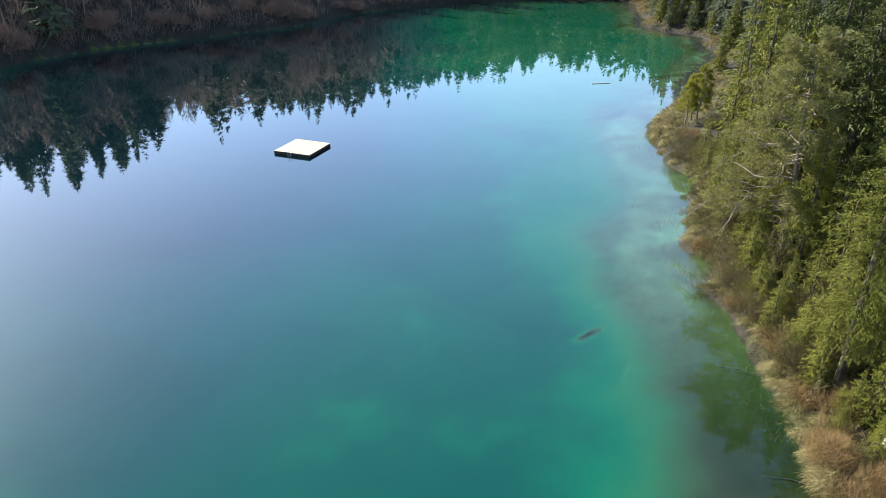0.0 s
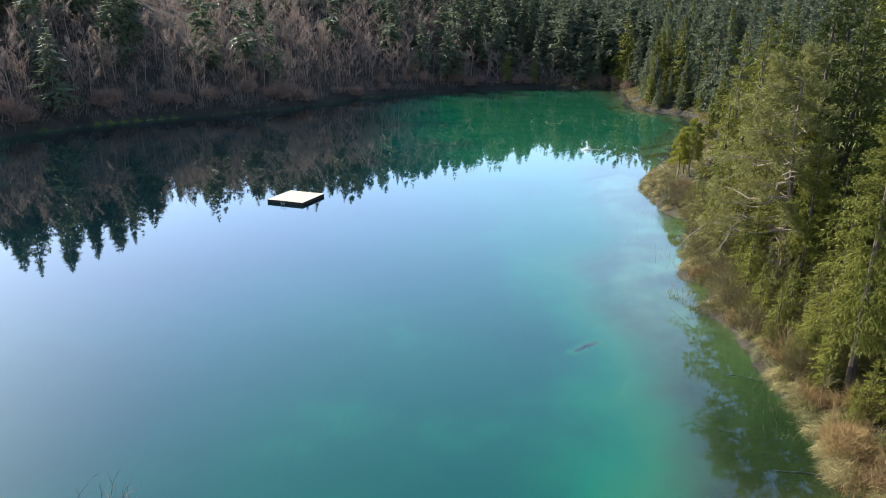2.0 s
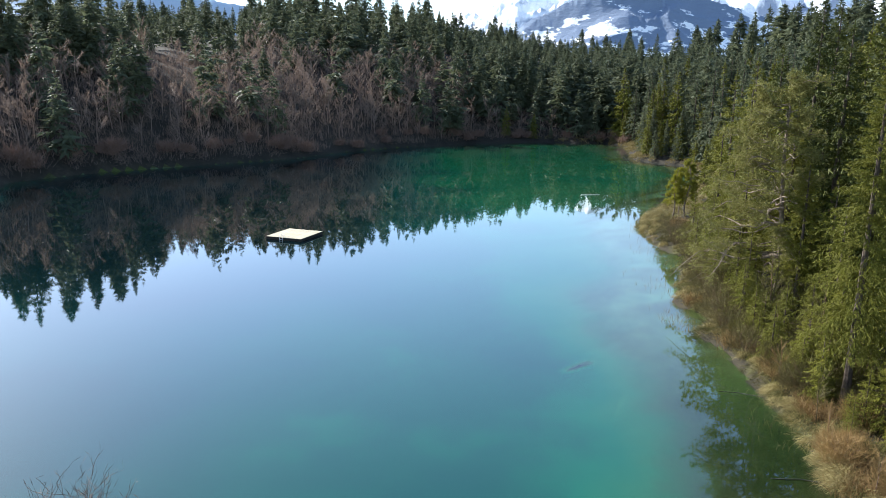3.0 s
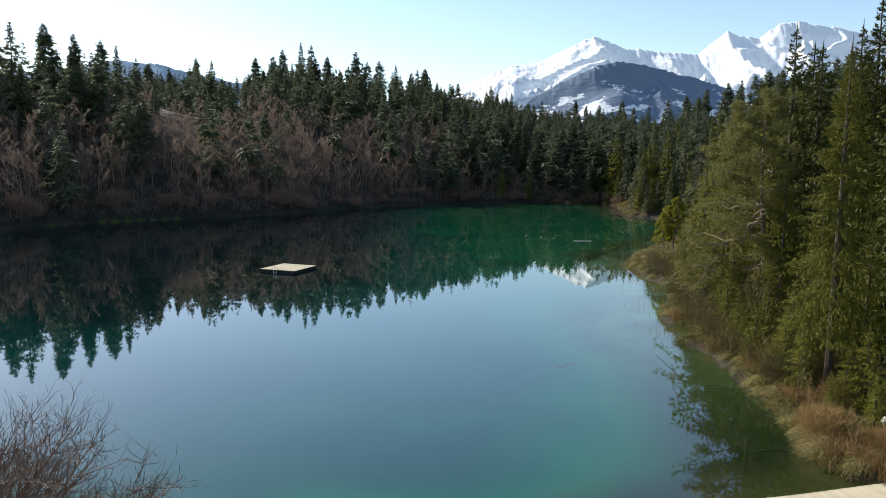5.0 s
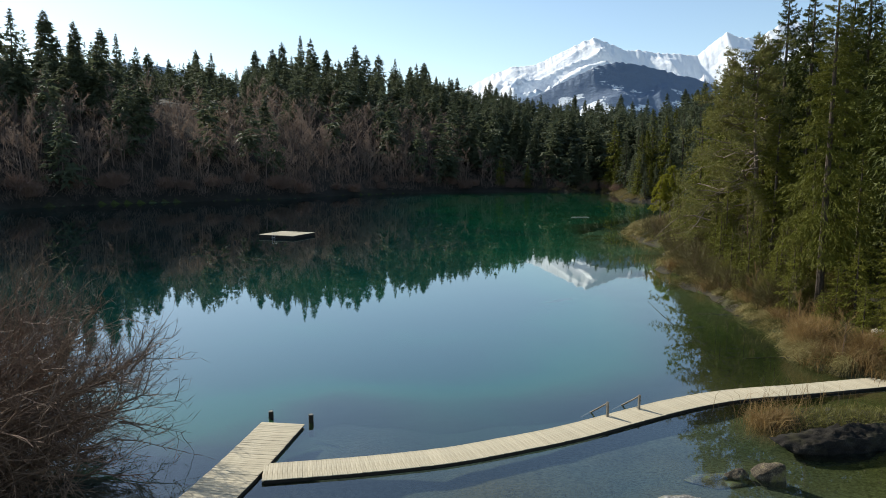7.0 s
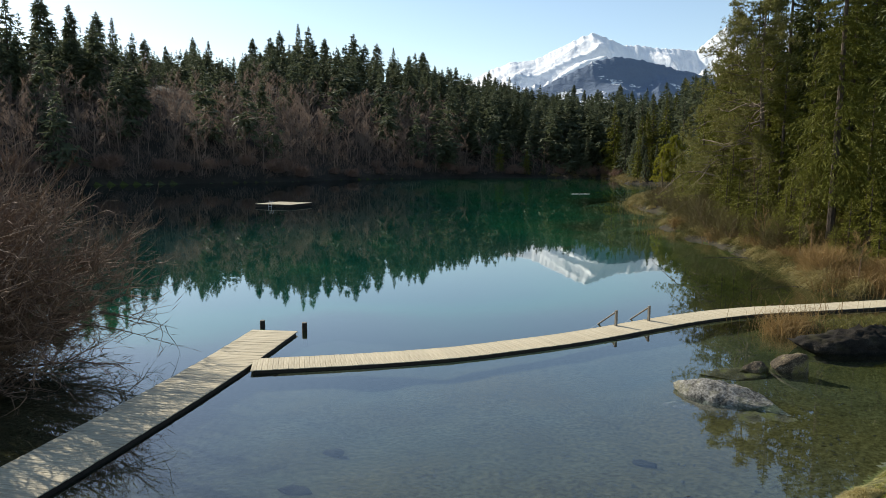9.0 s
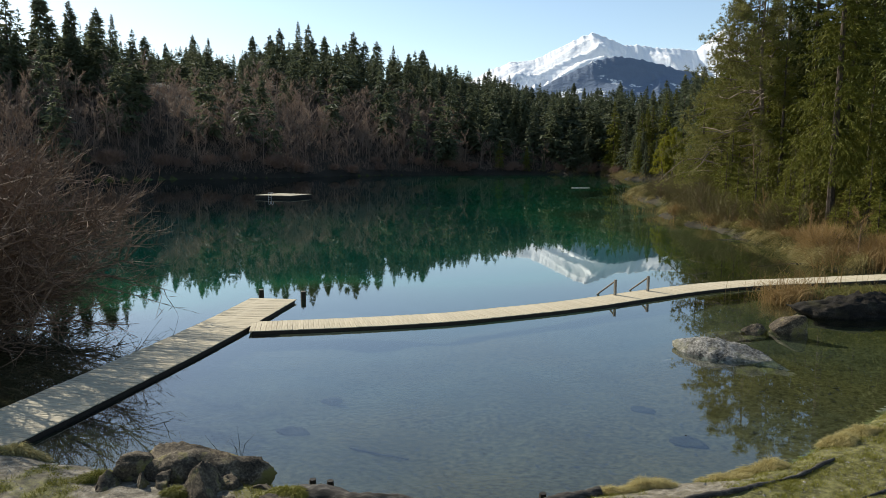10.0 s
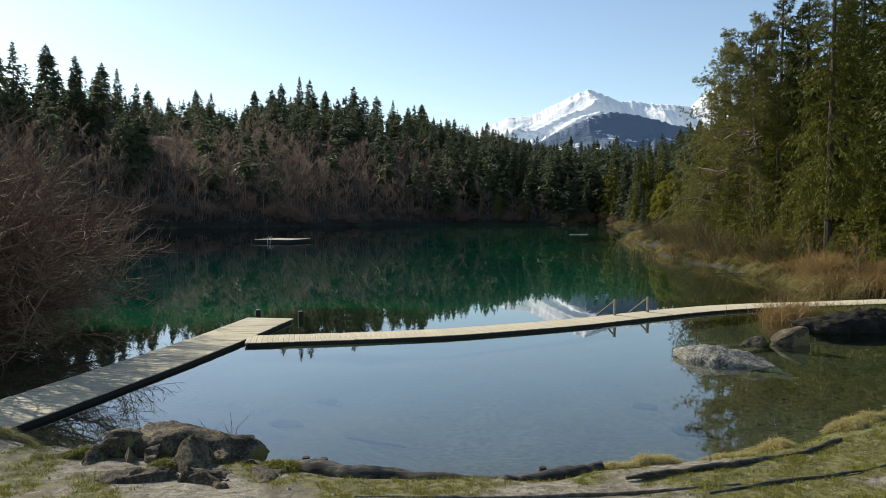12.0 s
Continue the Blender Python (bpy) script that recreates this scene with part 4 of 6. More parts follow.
def bare_geo(h, spread, seed, limbs=13, twigs=6, tips=6, width=0.034):
    """A leafless tree as seen far off: limbs, twigs and fine tips. All faces have four corners."""
    rng = np.random.default_rng(seed)
    g = Geo()
    t = np.linspace(0, 1, 6)
    tube(g, np.stack([0.3 * np.sin(t * 4 + seed), 0.2 * np.sin(t * 3), t * h * 0.92 - 0.3], -1), 0.009 * h * (1 - t) + 0.02, 4, False)
    for i in range(limbs):
        f = rng.uniform(0.2, 0.9)
        a = rng.uniform(0, 6.28)
        root = np.array([0, 0, f * h * 0.9])
        w = unit(np.array([math.cos(a), math.sin(a), rng.uniform(0.5, 1.6)]))
        L = spread * (1.15 - f * 0.6) * rng.uniform(0.7, 1.2)
        s = np.linspace(0, 1, 4)
        c = root + w * (L * s)[:, None] + np.array([0, 0, 0.25 * L]) * (s ** 2)[:, None]
        tube(g, c, 0.028 * (1 - s) + 0.01, 3, False)
        n = twigs * tips
        q = rng.uniform(0.25, 1.0, n)
        at = root + w * (L * q)[:, None] + np.array([0, 0, 0.25 * L]) * (q ** 2)[:, None] + rng.normal(0, 0.05 * L, (n, 3))
        way = unit(w + rng.normal(0, 0.55, (n, 3)) + np.array([0, 0, 0.4]))
        flat = unit(np.cross(way, rng.normal(0, 1, (n, 3))))
        sprigs(g, at, way, flat, L * rng.uniform(0.2, 0.5, n), width)
    return g


bare_kinds = [bare_geo(11, 3.2, 100 + i, 11, 6, 4) for i in range(4)]
shrub_kinds = []
for i in range(3):
    r2 = np.random.default_rng(200 + i)
    g = Geo()
    n = 420
    way = unit(r2.normal(0, 0.55, (n, 3)) * np.array([1, 1, 0.3]) + np.array([0, 0, 1.0]))
    at = np.stack([r2.normal(0, 0.5, n), r2.normal(0, 0.5, n), r2.uniform(0, 1.2, n)], -1)
    sprigs(g, at, way, unit(np.cross(way, r2.normal(0, 1, (n, 3)))), r2.uniform(0.7, 1.8, n), 0.03)
    shrub_kinds.append(g)

# far slopes: rows behind the water's edge
spruce_pts, bare_pts, shrub_pts = [], [], []
tries = np.random.default_rng(12)
seg_a, seg_b = LAKE[8:20], LAKE[9:21]
grid = set()
while len(bare_pts) < 430:
    a, d = tries.uniform(-36, 9), tries.uniform(150, 340)
    x, y = d * math.sin(radians(a)), d * math.cos(radians(a))
    key = (int(x // 3.4), int(y // 3.4))
    sd = float(shore_distance(np.array([x]), np.array([y]))[0])
    if key in grid or sd < 2.5 or sd > (75 if a < 2 else 14) * tries.uniform(0.3, 1) or (a < -15 and tries.uniform(0, 1) < 0.45):
        continue
    g0 = ground_at(x, y)
    h = min(tries.uniform(7, 14) * (0.6 if sd < 6 else 1), float(skyline(x, y)) - g0)
    bare_pts.append((x, y, g0, h / 11, tries.uniform(0.9, 1.3), tries.uniform(0, 6), tries.integers(0, 4)))
    grid.add(key)
grid = set((int(x // 4.2), int(y // 4.2)) for x, y, *_ in bare_pts)
while len(spruce_pts) < 740:
    a, d = tries.uniform(-36, 26), tries.uniform(150, 470)
    x, y = d * math.sin(radians(a)), d * math.cos(radians(a))
    key = (int(x // 4.2), int(y // 4.2))
    if key in grid:
        continue
    sd = float(shore_distance(np.array([x]), np.array([y]))[0])
    if sd < 4 or (a > 13 and d < 290):
        continue
    if a < 4 and sd < 45 and tries.uniform(0, 1) < 0.42:
        continue
    if -14.5 < a < 3 and sd < np.interp(a, [-14.5, -8, 3], [50, 34, 13]) and tries.uniform(0, 1) < 0.8:
        continue
    g0 = ground_at(x, y)
    h = min(tries.uniform(13, 27), float(skyline(x, y)) - g0 - tries.uniform(1.5, 9.0))
    if h < 8:
        continue
    grid.add(key)
    spruce_pts.append((x, y, g0, h / 20, tries.uniform(1.2, 1.75), tries.uniform(0, 6), tries.integers(0, 5)))
extra = 0
while extra < 190:
    a, d = tries.uniform(-4, 14), tries.uniform(255, 450)
    x, y = d * math.sin(radians(a)), d * math.cos(radians(a))
    key = (int(x // 3.6) + 5000, int(y // 3.6))
    sd = float(shore_distance(np.array([x]), np.array([y]))[0])
    if key in grid or sd < 5:
        continue
    g0 = ground_at(x, y)
    h = min(tries.uniform(12, 24), float(skyline(x, y)) - g0 - tries.uniform(1.0, 7.0))
    if h > 8:
        grid.add(key)
        extra += 1
        spruce_pts.append((x, y, g0, h / 20, tries.uniform(1.3, 1.8), tries.uniform(0, 6), tries.integers(0, 5)))
extra = 0
while extra < 230:
    a, d = tries.uniform(13, 34), tries.uniform(165, 340)
    x, y = d * math.sin(radians(a)), d * math.cos(radians(a))
    key = (int(x // 3.4) + 9000, int(y // 3.4))
    sd = float(shore_distance(np.array([x]), np.array([y]))[0])
    if key in grid or sd < 16:
        continue
    g0 = ground_at(x, y)
    h = min(tries.uniform(19, 28), float(skyline(x, y)) - g0 - tries.uniform(0.0, 6.0))
    if h > 9:
        grid.add(key)
        extra += 1
        spruce_pts.append((x, y, g0, h / 20, tries.uniform(1.1, 1.5), tries.uniform(0, 6), tries.integers(0, 5)))
# treetops close under the skyline
more, top_pts = np.random.default_rng(19), []
for i in range(130):
    a = more.uniform(-33, 31) if i < 105 else more.uniform(-3, 8)
    dist = float(np.interp(a, FAR_AZ, FAR_D)) + more.uniform(-25, 15)
    x, y = dist * math.sin(radians(a)), dist * math.cos(radians(a))
    e = float(np.interp(a, SKY_AZ, SKY_EL)) - more.uniform(0.2, 1.9) - (more.uniform(0.6, 2.4) if a < -19 else 0)
    g0 = ground_at(x, y)
    h = EYE_Z + dist * math.tan(radians(e)) - g0
    if h > 7:
        top_pts.append((x, y, g0, h / 20, more.uniform(1.0, 1.4) * min(1.5, max(1.0, 20 / h)), more.uniform(0, 6), i % 5))
scatter_joined("hilltop_spruce_woods", "dark pointed spruces crowding the top of the wooded hill", crest_kinds, SPRUCE_FAR, top_pts)
scatter_joined("far_spruce_woods", "dark spruce forest covering the far slope", far_kinds, SPRUCE_FAR, spruce_pts)
scatter_joined("far_bare_woods", "leafless grey-brown broadleaf woods above the far shore", bare_kinds, BARE, bare_pts)
for i in range(len(seg_a)):
    for _ in range(4):
        q = tries.uniform(0, 1)
        c = seg_a[i] * (1 - q) + seg_b[i] * q
        nrm = np.array([-(seg_b[i] - seg_a[i])[1], (seg_b[i] - seg_a[i])[0]])
        c = c + nrm / np.linalg.norm(nrm) * tries.uniform(1, 7)
        shrub_pts.append((c[0], c[1], max(ground_at(c[0], c[1]), 0), tries.uniform(0.9, 1.9), 1.4, tries.uniform(0, 6), tries.integers(0, 3)))
n = 0
brush = Geo()
r6 = np.random.default_rng(55)
while n < 4200:
    a, d = r6.uniform(-36, 13, 4000), r6.uniform(145, 360, 4000)
    x, y = d * np.sin(np.radians(a)), d * np.cos(np.radians(a))
    sd = shore_distance(x, y)
    k = (sd > 0.8) & (sd < np.where(a < 3, 70, 45))
    x, y = x[k], y[k]
    z = height(x, y)
    at = np.repeat(np.stack([x, y, z], -1), 16, 0)
    at = at + r6.normal(0, 0.9, at.shape) * np.array([1, 1, 0])
    at[:, 2] += r6.uniform(-0.2, 1.2, len(at))
    way = unit(r6.normal(0, 0.5, at.shape) + np.array([0, 0, 1.0]))
    sprigs(brush, at, way, unit(np.cross(way, r6.normal(0, 1, at.shape))), r6.uniform(0.8, 2.6, len(at)), 0.045)
    n += len(x)
tagged(new("brushwood", brush.mesh("brushwood", BARE)), "grey-brown leafless brushwood covering the far slope", "brushwood", kind="stuff")
scatter_joined("shore_shrubs", "russet leafless shrubs along the far shore", shrub_kinds, RUSSET, shrub_pts, "shrubs")


# ---- jetties ----
DECK_Z = 0.11


def sweep(geo, line, offset, width, z_low, z_high):
    """A beam of rectangular section along a line in the plan."""
    line = np.asarray(line, float)
    t = unit(np.gradient(line, axis=0))
    nrm = np.stack([-t[:, 1], t[:, 0]], -1)
    a, b = line + nrm * (offset - width / 2), line + nrm * (offset + width / 2)
    n = len(line)
    z = np.ones((n, 1))
    ring = np.stack([np.hstack([a, z * z_low]), np.hstack([b, z * z_low]), np.hstack([b, z * z_high]), np.hstack([a, z * z_high])], 1)
    i = np.arange(n - 1)[:, None] * 4
    j = np.arange(4)[None]
    geo.add(ring, np.stack([i + j, i + (j + 1) % 4, i + 4 + (j + 1) % 4, i + 4 + j], -1).reshape(-1, 4))
    geo.add(ring[0], [[3, 2, 1, 0]])
    geo.add(ring[-1], [[0, 1, 2, 3]])
    return geo


def even(line, gap):
    """Points at even steps along a smoothed line, and the headings there."""
    p = np.array(line, float)
    for _ in range(4):
        q = np.empty((2 * len(p) - 2, 2))
        q[0::2] = 0.75 * p[:-1] + 0.25 * p[1:]
        q[1::2] = 0.25 * p[:-1] + 0.75 * p[1:]
        p = np.vstack([p[:1], q, p[-1:]])
    s = np.concatenate([[0], np.cumsum(np.hypot(*np.diff(p, axis=0).T))])
    at = np.arange(gap / 2, s[-1], gap)
    out = np.stack([np.interp(at, s, p[:, 0]), np.interp(at, s, p[:, 1])], -1)
    return out, unit(np.gradient(out, axis=0))


def plank_mesh(name, length, wide, thick, seed):
    """A board with chamfered edges, a little cupped."""
    g = Geo()
    box_geo(g, (length, wide, thick), None, 0.006)
    return g.mesh(name, DECK)


def jetty(name, label, line, wide, pitch):
    e = new(name)
    tagged(e, label, "jetty")
    at, way = even(line, pitch)
    for name2, off in (("side_beam", wide / 2 - 0.045), ("side_beam", -wide / 2 + 0.045)):
        part(name2, sweep(Geo(), at[::3] if len(at) > 30 else at, off, 0.10, -0.03, DECK_Z - 0.02), BEAM, e, "dark wet timber beam")
    part("middle_beam", sweep(Geo(), at[::3], 0, 0.10, -0.02, DECK_Z - 0.05), BEAM, e)
    return e, at, way


LINE_A = [(-7.97, 9.69), (-7.22, 13.02), (-5.96, 19.22), (-5.25, 24.67)]
LINE_B = [(-4.95, 20.18), (-2.53, 20.63), (-0.61, 21.09), (1.30, 21.64), (3.37, 22.60), (5.64, 23.71), (8.21, 25.37), (11.14, 27.24), (14.06, 28.55), (16.93, 29.16), (19.96, 29.96), (24.70, 31.22)]
jetty_a, at_a, way_a = jetty("jetty", "straight wooden plank jetty leading from the shore into the lake", LINE_A, 1.75, 0.16)
jetty_b, at_b, way_b = jetty("boardwalk", "curved wooden plank boardwalk across the cove", LINE_B, 1.34, 0.16)

for x, y in ((-5.91, 25.42), (-4.24, 25.07)):
    e = new("mooring_post")
    tagged(e, "short dark timber mooring post with a pale top", "post", "mooring posts")
    e.location = (x, y, 0)
    part("post_shaft", tube(Geo(), [(0, 0, -0.6), (0, 0, 0.1), (0, 0, 0.29)], [0.1, 0.1, 0.095], 10), BEAM, e)
    part("post_cap", tube(Geo(), [(0, 0, 0.292), (0, 0, 0.312)], [0.1, 0.085], 10), POST, e, "pale weathered cut top")

# swimming stair with two sloping handrails
stair = new("swim_stair")
tagged(stair, "wooden swimming stair with two sloping handrails beside the boardwalk", "stair")
stair_out = np.array([-0.53, 0.85, 0])
for x, y in ((7.66, 25.55), (9.19, 26.45)):
    foot = np.array([x, y, DECK_Z])
    g = Geo()
    m = Matrix.LocRotScale((x, y, DECK_Z + 0.3), Euler((0, radians(90), radians(32))), None)
    box_geo(g, (0.62, 0.09, 0.09), m, 0.01)
    part("handrail_post", g, POST, stair)
    g = Geo()
    tip = foot + stair_out * 1.0 + np.array([0, 0, -0.15])
    top = foot + np.array([0, 0, 0.56])
    tube(g, [top, (top + tip) / 2, tip, tip + (tip - top) * 0.5], 0.035, 8)
    part("handrail_bar", g, POST, stair)
    g = Geo()
    tube(g, [foot + np.array([0, 0, -0.1]), tip + (tip - top) * 0.5 - np.array([0, 0, 0.5])], 0.045, 6)
    part("stringer", g, BEAM, stair)
for i in range(4):
    g = Geo()
    c = np.array([8.43, 25.87, 0]) + stair_out * (0.3 + 0.28 * i)
    box_geo(g, (1.6, 0.2, 0.04), Matrix.LocRotScale((c[0], c[1], -0.08 - 0.22 * i), Euler((0, 0, radians(31))), None), 0.006)
    part("tread", g, DECK, stair)

# ---- swimming raft ----
RAFT_TURN = -21
raft = new("swimming_raft")
tagged(raft, "square swimming raft with pale plank deck and dark sides", "raft")
raft.matrix_basis = pose(-20.4, 96.7, 0, 0, 0, RAFT_TURN)
RW, RL = 5.4, 5.6
for sg in (-1, 1):
    part("side_beam", box_geo(Geo(), (RW, 0.12, 0.34), Matrix.Translation((0, sg * (RL / 2 - 0.07), 0.19)), 0.01), BEAM, raft, "dark timber side")
    part("end_beam", box_geo(Geo(), (0.12, RL - 0.3, 0.34), Matrix.Translation((sg * (RW / 2 - 0.07), 0, 0.19)), 0.01), BEAM, raft, "dark timber side")
    part("float", tube(Geo(), [(sg * 1.8, -RL / 2 + 0.3, 0.0), (sg * 1.8, RL / 2 - 0.3, 0.0)], 0.25, 12), BEAM, raft, "dark float drum")
ladder = part("ladder", tube(Geo(), [(-0.55, -RL / 2 - 0.06, y) for y in (-0.9, -0.3, 0.4)], 0.025, 8), STEEL, raft, "steel bathing ladder")
g = Geo()
for x in (-0.55, -0.10):
    tube(g, [(x, -RL / 2 - 0.06, -0.9), (x, -RL / 2 - 0.06, 0.4), (x, -RL / 2 + 0.0, 0.72), (x, -RL / 2 + 0.2, 0.84), (x, -RL / 2 + 0.42, 0.72), (x, -RL / 2 + 0.42, 0.44)], 0.022, 8)
part("ladder_rails", g, STEEL, ladder)
for i in range(4):
    part("rung", tube(Geo(), [(-0.55, -RL / 2 - 0.06, 0.1 - 0.27 * i), (-0.10, -RL / 2 - 0.06, 0.1 - 0.27 * i)], 0.02, 6), STEEL, ladder)


# ---- rocks ----
def rock_geo(size, seed, rough=0.2, cuts=12, detail=5, near=0.5, grain=2.6, block=0.0, seams=(1, 1, 1), wedge=0.0):
    """A weathered stone: a ball cut by planes, then roughened and pitted."""
    r = np.random.default_rng(seed)
    bm = bmesh.new()
    bmesh.ops.create_icosphere(bm, subdivisions=detail, radius=1.0)
    v = np.array([p.co[:] for p in bm.verts])
    f = np.array([[l.vert.index for l in face.loops] for face in bm.faces])
    bm.free()
    if block:
        cube = np.sign(v) * np.abs(v) ** (1 - block)
        v = cube / np.max(np.linalg.norm(cube, axis=1)) * 1.25
    v = v * (1 + 0.14 * vnoise(v, 1.2, 2, seed)[:, None])
    for _ in range(cuts):
        n = unit(r.normal(0, 1, 3))
        over = np.maximum(v @ n - r.uniform(near, 0.86), 0)
        v = v - over[:, None] * n * 0.93
    half = np.array(size) / 2
    w = v * half
    crag = 1 - np.abs(vnoise(w * np.array(seams), grain, 4, seed + 5))
    fine = vnoise(w, 14, 3, seed + 9)
    w = w + unit(v) * (rough * 0.20 * (crag - 0.6) + rough * 0.07 * fine)[:, None]
    if wedge:
        q = w[:, 0] / half[0]
        w[:, 2] *= 1 - wedge * smooth(-0.35, 1.0, q) - 0.75 * wedge * smooth(0.4, 1.0, -q)
        w[:, 1] *= 1 - 0.5 * wedge * smooth(0.3, 1.0, np.abs(q))
    return Geo().add(w, f)


def rock(name, label, size, x, y, z, turn, seed, material, rough=0.3, cuts=12, tilt=(0, 0), category="rock", detail=5, block=0.0, wedge=0.0):
    ob = new(name, rock_geo(size, seed, rough, cuts, detail, 0.5, 2.6, block, (1, 1, 1), wedge).mesh(name, material, True))
    ob.matrix_basis = pose(x, y, z, tilt[0], tilt[1], turn)
    return tagged(ob, label, category)


rock("boulder", "long flat grey granite boulder lying in shallow water", (3.4, 1.55, 1.15), 8.95, 17.45, -0.12, -36, 3, GRANITE, 0.45, 12, (2, 4), "rock", 5, 0.0, 0.5)
wedge_rock = rock("boulder", "wedge-shaped grey boulder standing in shallow water", (1.1, 0.75, 1.3), 11.75, 20.2, -0.02, -10, 8, MOSS_ROCK, 0.3, 6, (4, -4), "rock", 5, 0.6)
for v in wedge_rock.data.vertices:
    v.co.z *= 0.30 + 0.70 * float(smooth(-0.75, 0.35, v.co.x))
rock("boulder", "small pointed stone beside a wedge-shaped boulder", (0.9, 0.5, 0.5), 10.75, 20.35, -0.08, 10, 9, MOSS_ROCK, 0.35, 14, (4, -10), "rock", 4)
rock("rock_shelf", "brown rock shelf just under the water round a boulder", (5.2, 2.5, 0.34), 9.05, 17.15, -0.24, -30, 31, MOSS_ROCK, 0.35, 10, (0, 0), "rock", 5)
rock("rock_shelf", "brown rock shelf just under the water round a boulder", (2.6, 1.2, 0.3), 10.3, 20.35, -0.22, 6, 32, MOSS_ROCK, 0.3, 10, (0, 0), "rock", 4)
rock("rock_ledge", "broad dark rock ledge below the reeds", (6.6, 2.4, 1.5), 16.1, 23.25, -0.05, 14, 12, DARK_ROCK, 1.1, 14)
rock("rock_ledge", "low dark rock at the end of the ledge", (3.0, 1.8, 1.1), 19.4, 24.5, 0.05, 30, 15, DARK_ROCK, 1.0, 14)
rock("boulder", "pale white boulder among bank grass", (1.6, 1.2, 1.0), 26.0, 37.5, 0.55, 20, 17, PALE_END, 0.4, 12, (0, 0), "rock", 4)

outcrop = new("rock_outcrop")
tagged(outcrop, "mossy brown rock outcrop on the shore edge", "rock")
for i, (x, y, z, sx, sy, sz, turn, roll, tilt, rough, block) in enumerate([
        (-2.50, 9.42, 0.16, 2.45, 1.05, 0.95, -7, 8, 9, 0.5, 0.4), (-3.30, 9.28, 0.12, 1.5, 1.0, 0.86, 10, 0, -4, 0.5, 0.2), (-3.62, 9.38, 0.48, 0.84, 0.55, 0.50, 18, 6, -5, 0.4, 0.3),
        (-3.48, 8.98, 0.30, 0.34, 0.50, 0.72, 24, -16, 14, 0.35, 0.45), (-3.14, 8.96, 0.28, 0.36, 0.62, 0.78, 14, -14, 18, 0.35, 0.45), (-4.02, 8.95, 0.20, 0.78, 0.72, 0.72, 30, 0, -10, 0.4, 0.2),
        (-2.42, 8.66, 0.24, 1.40, 0.90, 0.86, -38, 8, 16, 0.5, 0.3), (-1.75, 8.12, 0.20, 1.45, 0.66, 0.48, -42, 4, 9, 0.5, 0.3), (-3.36, 8.38, 0.22, 1.15, 0.70, 0.54, 8, -6, 4, 0.45, 0.2),
        (-1.66, 9.08, 0.12, 0.80, 0.55, 0.50, -30, 0, 14, 0.45, 0.2), (-4.05, 8.36, 0.24, 0.60, 0.40, 0.16, 20, 0, 0, 0.3, 0.1), (-2.75, 8.02, 0.26, 1.0, 0.5, 0.16, -8, 0, 3, 0.3, 0.1), (-2.88, 8.72, 0.22, 0.55, 0.45, 0.42, -20, 0, 10, 0.4, 0.2),
        (-1.90, 8.00, 0.34, 1.30, 0.75, 0.46, -30, 6, 6, 0.5, 0.2), (-2.80, 8.02, 0.32, 1.10, 0.80, 0.44, 14, 8, -4, 0.5, 0.2), (-1.20, 8.30, 0.28, 0.90, 0.60, 0.36, -50, 4, 8, 0.45, 0.2), (-2.30, 9.05, 0.20, 1.2, 0.8, 0.80, -20, 10, 8, 0.5, 0.2)]):
    ob = part("boulder", rock_geo((sx, sy, sz), 130 + i, rough, 13, 5 if sx > 0.9 else 4, 0.48, 2.2, block, (1.0, 2.0, 1.4)).mesh("boulder", MOSS_ROCK, True), MOSS_ROCK, outcrop)
    ob.matrix_basis = pose(x - 0.25, y, z - 0.09, roll, tilt, turn)


# ---- logs and stakes ----
def log(name, label, line, radius, seed, material=OLD_LOG, category="log", knots=0.16):
    p = np.array(line, float)
    n = 44
    t = np.linspace(0, 1, n)
    s = np.linspace(0, 1, len(p))
    c = np.stack([np.interp(t, s, p[:, k]) for k in range(3)], -1)
    wander = np.stack([vnoise(np.stack([t * 3 + k * 7, t], -1), 1.5, 3, seed + k) for k in range(3)], -1)
    c += wander * radius * np.array([0.4, 0.4, 0.2])
    rad = radius * (0.5 + 0.5 * smooth(0, 0.1, t)) * (1 - 0.4 * t) * (1 + knots * vnoise(np.stack([t * 6, t], -1), 2.0, 3, seed + 9))
    g = tube(Geo(), c, rad, 12)
    v = g.v[0]
    v += unit(v - np.repeat(c, 12, 0)) * (knots * radius * vnoise(v * np.array([0.6, 1.6, 1.6]), 5.0, 3, seed))[:, None]
    g.v[1], g.v[2] = v[:12], v[-12:]
    return tagged(new(name, g.mesh(name, material, True)), label, category)


def on_ground(pts, lift):
    return [(x, y, ground_at(x, y) + lift) for x, y in pts]


log("shore_log", "thick weathered log edging the shore", [(-1.41, 8.98, 0.14), (-0.42, 8.6, 0.15), (0.62, 8.51, 0.15), (1.7, 8.4, 0.10)], 0.2, 1)
log("shore_log", "weathered log edging the shore below a tussock", [(1.75, 8.41, 0.1), (2.5, 8.57, 0.14), (3.35, 8.98, 0.16)], 0.15, 2)
log("fallen_branch", "long grey fallen branch lying on mossy ground", on_ground([(3.5, 8.05), (4.3, 8.27), (5.43, 8.68), (6.56, 9.24), (7.51, 9.93)], 0.03), 0.045, 3, OLD_LOG, "branch", 0.4)
log("fallen_branch", "thin grey branch half sunk in mossy ground", on_ground([(4.39, 7.41), (5.71, 7.92), (7.03, 8.4), (8.36, 9.07)], 0.01), 0.03, 4, OLD_LOG, "branch", 0.4)
